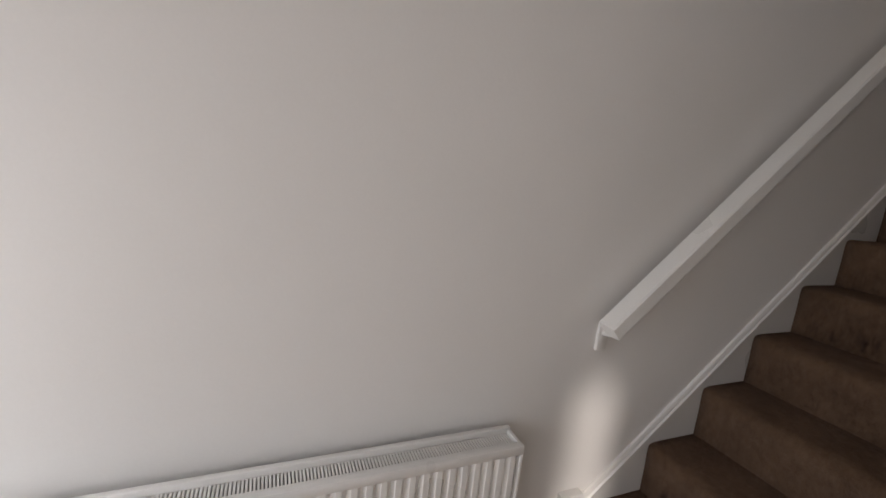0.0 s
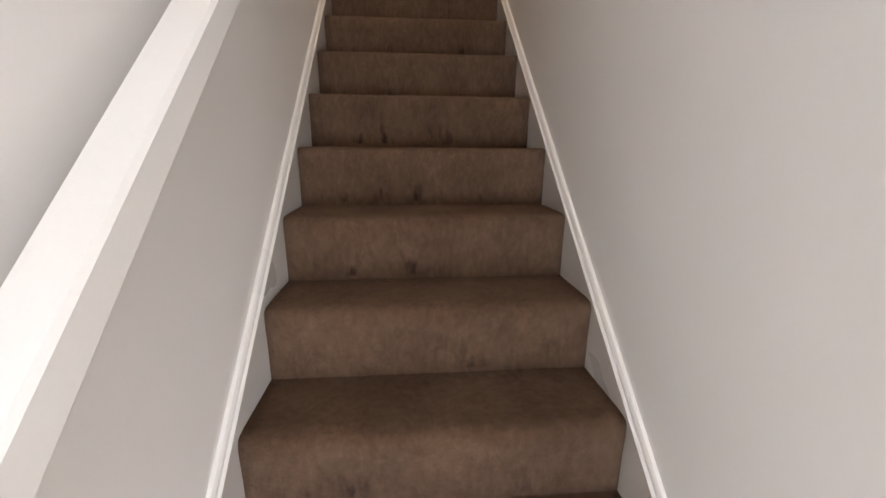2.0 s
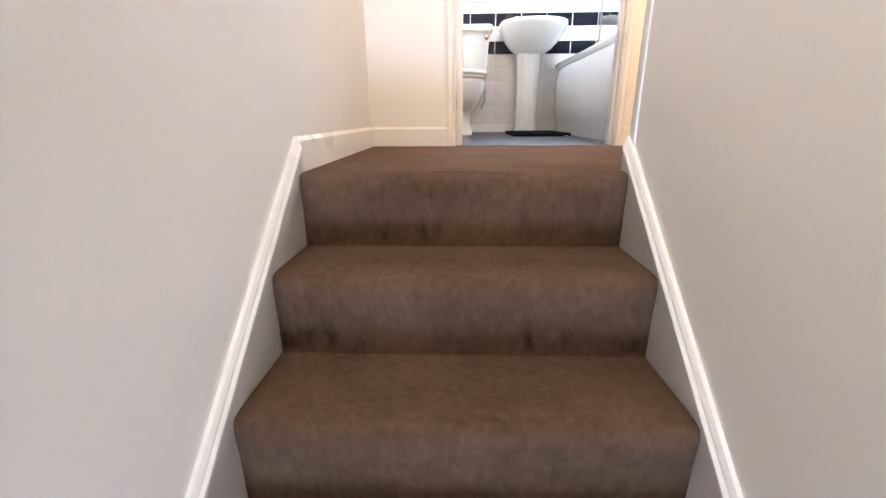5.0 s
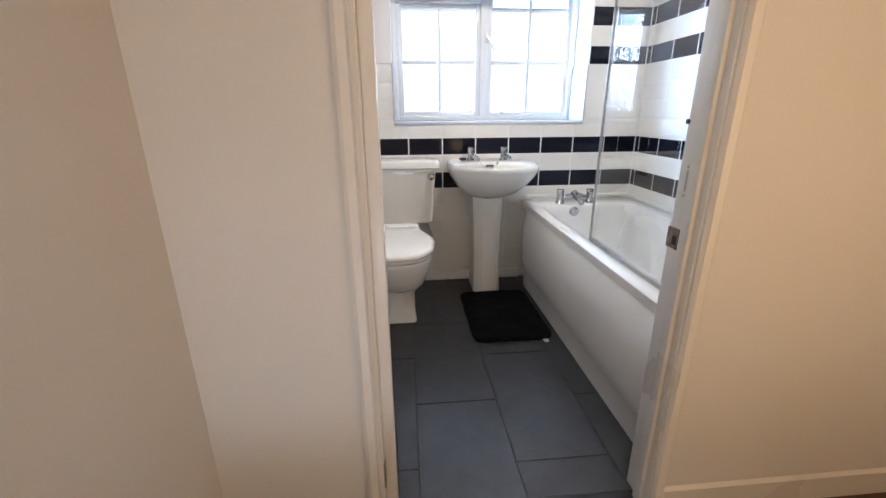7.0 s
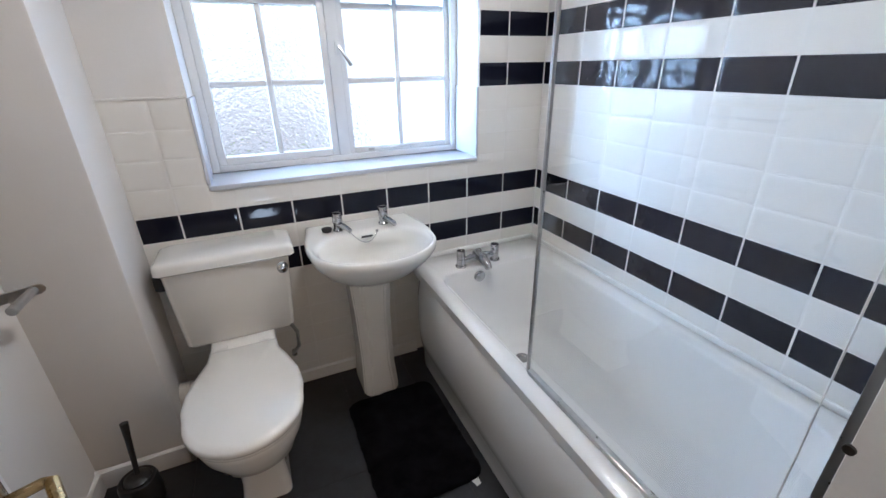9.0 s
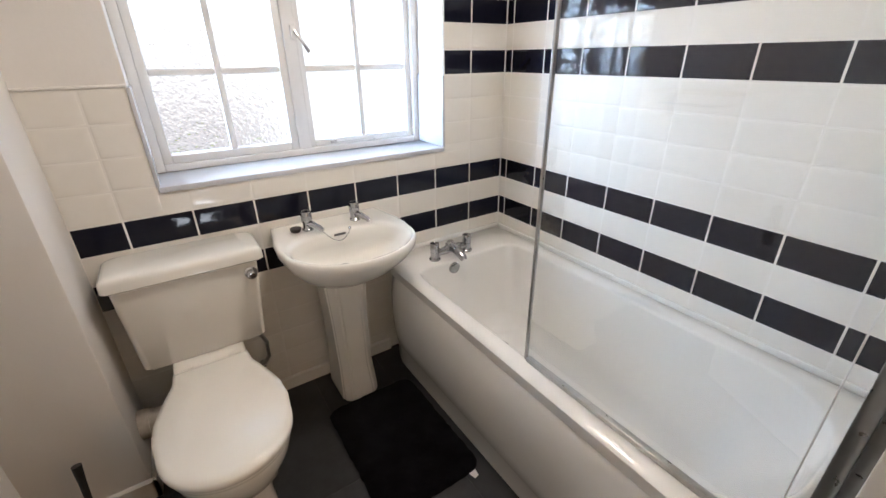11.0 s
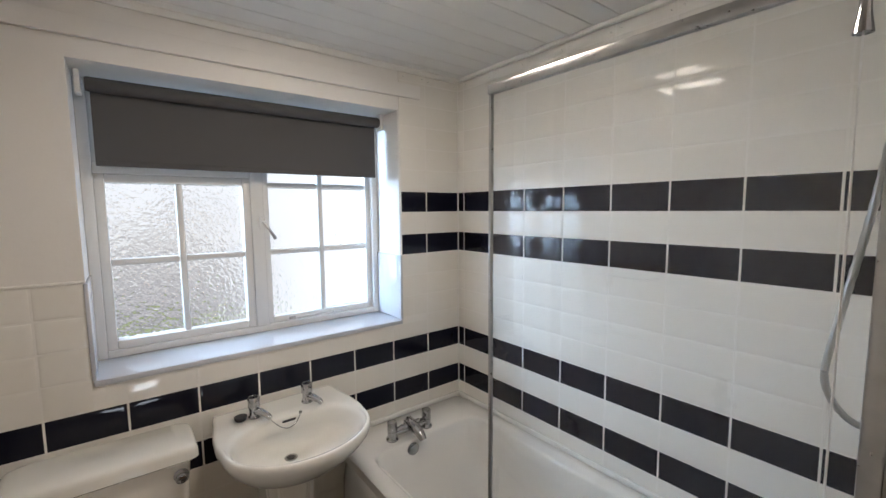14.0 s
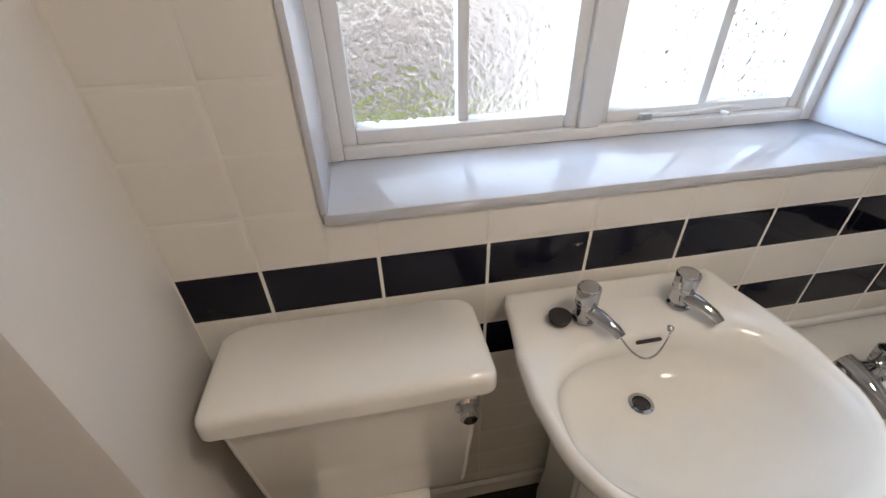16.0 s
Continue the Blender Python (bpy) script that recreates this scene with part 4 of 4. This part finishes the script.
def pillar_tap(x, y, turn):
    t = thing("basin_tap", "chrome pillar tap with a fluted head on the basin", "tap", group="basin taps")
    part("base", spin(bmesh.new(), [(0.022, 0.0), (0.022, 0.005), (0.0175, 0.010), (0.0175, 0.034)], (x, y, BZ + 0.001), 18), CHROME, t)
    part("tap_head", head_knob(bmesh.new(), x, y, BZ + 0.030), CHROME, t)
    d = Vector((math.sin(radians(turn)), -math.cos(radians(turn)), 0))
    o = Vector((x, y, BZ + 0.024))
    part("spout", tube(bmesh.new(), [o, o + d * 0.030 + Vector((0, 0, 0.001)), o + d * 0.062 - Vector((0, 0, 0.006)), o + d * 0.074 - Vector((0, 0, 0.014))], [0.015, 0.013, 0.010, 0.009], 12), CHROME, t)
    return t


pillar_tap(BCX - 0.100, -0.100, 30)
pillar_tap(BCX + 0.092, -0.100, 25)
plug = thing("basin_plug", "black rubber plug beside the tap on a ball chain", "plug")
part("stopper", spin(bmesh.new(), [(0.017, 0.0), (0.021, 0.010), (0.021, 0.014), (0.005, 0.016)], (BCX - 0.146, -0.100, BZ + 0.003), 18), DARK_RUBBER, plug)
ch = bmesh.new()
for i in range(40):
    f = i / 39
    x = BCX - 0.068 + f * 0.116
    y = -0.168 - 0.022 * math.sin(math.pi * f) ** 0.9 + 0.018 * f
    bmesh.ops.create_icosphere(ch, subdivisions=1, radius=0.0023, matrix=Matrix.Translation((x, y, BZ + 0.016 * (1 - f) - 0.040 * math.sin(math.pi * f) ** 0.8 - 0.012 * f)))
part("ball_chain", ch, CHROME, plug, "fine chrome ball chain", True)
part("chain_stay", spin(bmesh.new(), [(0.006, 0.0), (0.006, 0.006), (0.002, 0.009)], (BCX + 0.049, -0.146, BZ - 0.014), 12), CHROME, plug)

# ---------------------------------------------------------------- toilet
toilet = thing("toilet", "white close-coupled toilet with its lid down", "toilet")
TCX = -1.472
lid_o = egg(TCX, -0.215, -0.745, [(0.0, 0.118), (0.12, 0.122), (0.25, 0.150), (0.42, 0.178), (0.56, 0.184), (0.66, 0.176), (1.0, 0)])
lr = radial(lid_o, TCX, -0.47, NR)
ll = bmesh.new()
loft(ll, [at_height(scaled(lr, TCX, -0.47, 0.985), 0.396), at_height(lr, 0.402), at_height(lr, 0.412), at_height(scaled(lr, TCX, -0.47, 0.985), 0.421), at_height(scaled(lr, TCX, -0.47, 0.90), 0.427), at_height(scaled(lr, TCX, -0.47, 0.5), 0.431), at_height(scaled(lr, TCX, -0.47, 0.1), 0.432)])
part("lid", ll, CERAMIC, toilet, "glossy white lid", True)
st = bmesh.new()
loft(st, [at_height(scaled(lr, TCX, -0.47, 0.94), 0.374), at_height(scaled(lr, TCX, -0.47, 0.965), 0.380), at_height(scaled(lr, TCX, -0.47, 0.965), 0.391), at_height(scaled(lr, TCX, -0.47, 0.95), 0.3945)])
part("seat", st, CERAMIC, toilet, "white seat", True)
bc = (TCX, -0.43)
rim_o = radial(egg(TCX, -0.17, -0.722, [(0.0, 0.105), (0.2, 0.125), (0.42, 0.168), (0.56, 0.176), (0.66, 0.168), (1.0, 0)]), *bc, NR)
waist = radial(egg(TCX, -0.20, -0.675, [(0.0, 0.09), (0.3, 0.130), (0.56, 0.150), (0.66, 0.142), (1.0, 0)]), *bc, NR)
neck = radial(round_rect(TCX - 0.075, TCX + 0.075, -0.555, -0.20, 0.03), *bc, NR)
foot_r = radial(round_rect(TCX - 0.080, TCX + 0.080, -0.580, -0.20, 0.025), *bc, NR)
pan = bmesh.new()
loft(pan, [at_height(foot_r, 0.0), at_height(foot_r, 0.015), at_height(neck, 0.06), at_height(neck, 0.16), at_height(blend(neck, waist, 0.45), 0.190), at_height(blend(neck, waist, 0.85), 0.222), at_height(waist, 0.255), at_height(blend(waist, rim_o, 0.75), 0.310), at_height(rim_o, 0.350), at_height(rim_o, 0.368), at_height(scaled(rim_o, *bc, 0.97), 0.374)])
part("pan", pan, CERAMIC, toilet, "white ceramic pan", 60)
part("pan_shelf", boxed(TCX - 0.115, TCX + 0.115, -0.235, -0.025, 0.34, 0.428, 0.012, 3), CERAMIC, toilet)
tk = bmesh.new()
loft(tk, [at_height(round_rect(-1.652, -1.286, -0.168, -0.030, 0.022), 0.428), at_height(round_rect(-1.662, -1.276, -0.178, -0.024, 0.022), 0.440), at_height(round_rect(-1.676, -1.254, -0.188, -0.020, 0.018), 0.745)])
cistern = part("cistern", tk, CERAMIC, toilet, "white tapered cistern", 40)
ld = bmesh.new()
lid_r = lambda g, r: round_rect(-1.694 + g, -1.232 - g, -0.204 + g, -0.014, r)
loft(ld, [at_height(lid_r(0.006, 0.022), 0.744), at_height(lid_r(0.0, 0.024), 0.749), at_height(lid_r(0.001, 0.024), 0.772), at_height(lid_r(0.004, 0.024), 0.781), at_height(lid_r(0.010, 0.024), 0.787), at_height(lid_r(0.020, 0.024), 0.790), at_height(lid_r(0.05, 0.024), 0.792)])
part("cistern_lid", ld, CERAMIC, toilet, "white cistern lid with rounded edges", 50)
fl = spin(bmesh.new(), [(0.021, 0.0), (0.021, 0.004), (0.015, 0.008), (0.012, 0.018), (0.016, 0.020), (0.017, 0.026), (0.012, 0.031), (0.004, 0.032)], (-1.283, -0.183, 0.700), 20, "y")
part("flush_handle", fl, CHROME, toilet, "chrome push-button flush")
for x in (TCX - 0.075, TCX + 0.075):
    part("hinge", tube(bmesh.new(), [(x - 0.02, -0.222, 0.425), (x + 0.02, -0.222, 0.425)], 0.009, 10), CERAMIC, toilet)
part("overflow_valve", boxed(-1.708, -1.662, -0.150, -0.100, 0.672, 0.728, 0.006), BLACK_PLASTIC, toilet, "black side inlet fitting")
soil = thing("waste_pipe", "stained white plastic waste pipe behind the toilet", "pipe")
part("pipe", tube(bmesh.new(), [(PIER_X, -0.13, 0.20), (-1.68, -0.14, 0.20), (-1.62, -0.17, 0.22), (-1.555, -0.20, 0.24)], 0.047, 18), PIPE_PAINT, soil)
part("collar", tube(bmesh.new(), [(PIER_X, -0.13, 0.20), (-1.700, -0.135, 0.20)], 0.053, 18), PIPE_PAINT, soil)
feed = thing("water_pipe", "thin dark flexible water pipe beside the cistern", "pipe")
part("hose", tube(bmesh.new(), [(-1.315, -0.07, 0.44), (-1.295, -0.065, 0.38), (-1.272, -0.06, 0.32), (-1.275, -0.05, 0.24), (-1.30, -0.035, 0.20)], 0.008, 10), HOSE, feed)
part("valve", tube(bmesh.new(), [(-1.30, -0.035, 0.19), (-1.30, 0.0, 0.185)], 0.011, 10), CHROME, feed)

# ---------------------------------------------------------------- loose things
mat_ob = bmesh.new()
NM = 96
mr = radial(round_rect(-1.125, -0.738, -0.815, -0.262, 0.05), -0.93, -0.54, NM)
rnd = random.Random(3)
mr = [(x + rnd.uniform(-0.003, 0.003), y + rnd.uniform(-0.003, 0.003)) for x, y in mr]
loft(mat_ob, [at_height(mr, 0.0), at_height(scaled(mr, -0.93, -0.54, 1.012), 0.010), at_height(scaled(mr, -0.93, -0.54, 0.985), 0.019)] + [at_height(scaled(mr, -0.93, -0.54, s), 0.021) for s in (0.8, 0.6, 0.4, 0.2, 0.03)])
for v in mat_ob.verts:
    if v.co.z > 0.005:
        v.co.z += 0.005 * noise.noise((v.co.x * 14, v.co.y * 14, 0))
mat_thing = tagged(new("bath_mat", finish(mat_ob, "bath_mat", PLUSH, True)), "black plush bath mat on the floor beside the bath", "bath mat")
tag = bmesh.new()
loft(tag, [[(-0.795, -0.815, 0.004), (-0.765, -0.808, 0.004), (-0.768, -0.838, 0.003), (-0.786, -0.842, 0.002)], [(-0.795, -0.815, 0.005), (-0.765, -0.808, 0.005), (-0.768, -0.838, 0.004), (-0.786, -0.842, 0.003)]])
care = part("care_label", tag, CORD, mat_thing, "white care label")

brush = thing("toilet_brush", "black toilet brush standing in its round holder", "toilet brush")
hx, hy = -1.865, -0.405
part("holder", spin(bmesh.new(), [(0.050, 0.0), (0.058, 0.008), (0.062, 0.06), (0.060, 0.105), (0.055, 0.118), (0.045, 0.118), (0.045, 0.10)], (hx, hy, 0.0), 24), BLACK_PLASTIC, brush)
part("handle", tube(bmesh.new(), [(hx, hy, 0.06), (hx + 0.002, hy + 0.02, 0.16), (hx + 0.003, hy + 0.045, 0.26), (hx + 0.004, hy + 0.058, 0.315)], [0.009, 0.008, 0.010, 0.013], 12), BLACK_PLASTIC, brush)
part("cap", spin(bmesh.new(), [(0.040, 0.0), (0.042, 0.006), (0.030, 0.014), (0.010, 0.018)], (hx, hy + 0.004, 0.112), 20), BLACK_PLASTIC, brush)

hooks = thing("towel_hook_rail", "satin steel towel holder with two pegs on the side wall", "towel holder")
HA, HB = Vector((BATH_X0, -0.432, 0.850)), Vector((-1.885, -0.365, 0.850))
along = (HB - HA).normalized()
hb = bmesh.new()
flat = [HA + along * d + Vector((0, 0, h)) for d, h in ((0.0, -0.014), (0.0, 0.014), (0.138, 0.014), (0.147, 0.009), (0.151, 0.0), (0.147, -0.009), (0.138, -0.014))]
side = Vector((along.y, -along.x, 0)) * 0.004
loft(hb, [[p - side for p in flat], [p + side for p in flat]])
part("bar", hb, STEEL, hooks)
for d, reach in ((0.125, 0.115), (0.040, 0.225)):
    p = HA + along * d
    part("peg", tube(bmesh.new(), [p, p + Vector((-0.006, -reach + 0.003, -0.002)), p + Vector((-0.006, -reach, -0.002))], [0.0115, 0.0125, 0.010], 16), STEEL, hooks)
part("mount", boxed(BATH_X0, BATH_X0 + 0.010, -0.457, -0.407, 0.825, 0.875, 0.003), STEEL, hooks)

shelf = thing("wall_shelf", "pale wooden shelf with a chrome rail on the side wall", "shelf")
part("board", boxed(BATH_X0, BATH_X0 + 0.125, -0.78, -0.40, 1.206, 1.222, 0.004), PALE_WOOD, shelf)
part("bracket", boxed(BATH_X0, BATH_X0 + 0.080, -0.462, -0.440, 1.095, 1.206, 0.003), PALE_WOOD, shelf)
part("rail", tube(bmesh.new(), [(BATH_X0, -0.70, 1.160), (BATH_X0 + 0.070, -0.695, 1.160), (BATH_X0 + 0.085, -0.67, 1.160), (BATH_X0 + 0.085, -0.42, 1.160)], 0.007, 10), CHROME, shelf)

# ---------------------------------------------------------------- tiles
TW, TH, GAP, TT = 0.2, 0.1, 0.0026, 0.008


def tile_mesh(name, w, h, material, axis):
    """A tile with a soft cushion edge; axis: the way its face looks."""
    def P(a, d, z):
        if axis == "y-":
            return (a, 0.0 + 0.008 - d, z)
        if axis == "y+":
            return (a, -0.008 + d, z)
        return (0.008 - d, a, z)
    bm = bmesh.new()
    rings = []
    for g, d in ((0.0, 0.0), (0.0, 0.0056), (0.0012, 0.0066), (0.005, 0.0073), (0.011, 0.0078), (0.020, 0.0081)):
        a, b = w / 2 - GAP / 2 - g, h / 2 - GAP / 2 - g
        rings.append([P(-a, d, -b), P(a, d, -b), P(a, d, b), P(-a, d, b)])
    loft(bm, rings, False, True)
    return finish(bm, name, material, 40)


TILES = {}


def tile(parent, axis, a0, a1, z0, z1, fixed, black):
    w, h = a1 - a0, z1 - z0
    key = (axis, round(w, 3), round(h, 3), black)
    if key not in TILES:
        TILES[key] = tile_mesh("tile", w, h, BLACK_TILE if black else WHITE_TILE, axis)
    ob = new("tile", TILES[key])
    c = (a0 + a1) / 2
    ob.location = (fixed, c, (z0 + z1) / 2) if axis == "x-" else (c, fixed, (z0 + z1) / 2)
    ob.parent = parent


def bands(top):
    return [(0.1 * i, min(0.1 * i + 0.1, top), i in (6, 8, 13, 15)) for i in range(30) if 0.1 * i < top - 0.01]


def columns(lo, hi, start):
    """Joints at start - 0.2 k between lo and hi."""
    js = sorted({round(start - 0.2 * k, 4) for k in range(-1, 14) if lo + 0.012 < start - 0.2 * k < hi - 0.012} | {lo, hi})
    return list(zip(js, js[1:]))


# grout beds
gb = boxed(PIER_X, WIN_X0 - 0.004, 0.0013, 0.0078, 0.0, 1.30)
box(gb, WIN_X0 - 0.004, WIN_X1 + 0.004, 0.0013, 0.0078, 0.0, WIN_Z0 - 0.012)
box(gb, WIN_X1 + 0.004, 0.0, 0.0013, 0.0078, 0.0, 2.137)
part("grout", gb, GROUT, wall_window)
part("grout", boxed(0.0013, 0.0078, Y_IN - 0.008, 0.002, 0.5, 2.137), GROUT, wall_bath)
part("grout", boxed(DOOR_R + 0.075, 0.002, Y_IN - 0.0078, Y_IN - 0.0013, 0.45, 2.137), GROUT, wall_end)

for a0, a1 in columns(PIER_X, 0.0, 0.0):
    for z0, z1, black in bands(2.14):
        if a1 <= WIN_X0 + 0.005 or (a0 < WIN_X0 and z1 > 0.98):
            if z0 >= 1.295:
                continue
            a1c = min(a1, WIN_X0 - 0.003) if z1 > 0.98 else a1
            if a1c - a0 > 0.015:
                tile(wall_window, "y-", a0, a1c, z0, z1, 0.0, black)
        elif z1 > 0.98 and a0 < WIN_X1:
            if z0 < 0.95:
                tile(wall_window, "y-", a0, a1, z0, WIN_Z0 - 0.014, 0.0, black)
            elif a1 > WIN_X1 + 0.02:
                tile(wall_window, "y-", WIN_X1 + 0.005, a1, z0, z1, 0.0, black)
        else:
            if z0 >= 0.95 and a1 <= WIN_X1:
                continue
            tile(wall_window, "y-", a0, a1, z0, z1, 0.0, black)
for a0, a1 in columns(Y_IN, 0.0, -0.045):
    for z0, z1, black in bands(2.14):
        if z0 >= 0.49:
            tile(wall_bath, "x-", a0, a1, z0, z1, 0.0, black)
for a0, a1 in columns(DOOR_R + 0.075, 0.0, -0.1):
    for z0, z1, black in bands(2.14):
        if z0 >= 0.49:
            tile(wall_end, "y+", a0, a1, z0, z1, Y_IN, black)
cap = boxed(PIER_X, WIN_X0 - 0.002, -0.003, 0.0078, 1.301, 1.309, 0.002)
part("tile_cap", cap, GLOSS, wall_window, "thin painted edge above the tiles")

# slate floor tiles
fx = BATH_X0
row = 0
FT = {}
while fx < -0.66:
    w = min(0.305, -0.66 - fx)
    fy = 0.0 - (0.3 if row % 2 else 0.0)
    ys = [0.0] + [v for v in np.arange(-0.30 if row % 2 else -0.61, Y_IN - 0.03, -0.61)] + [Y_IN - 0.03]
    for b, a in zip(ys, ys[1:]):
        h = b - a
        key = (round(w, 3), round(h, 3))
        if key not in FT:
            FT[key] = finish(boxed(-w / 2 + 0.0012, w / 2 - 0.0012, -h / 2 + 0.0012, h / 2 - 0.0012, -0.003, 0.0, 0.0009, 1), "floor_tile", SLATE)
        ob = new("floor_tile", FT[key])
        ob.location = (fx + w / 2, float((a + b) / 2), 0.0)
        ob.parent = floor_bath
    fx += 0.305
    row += 1
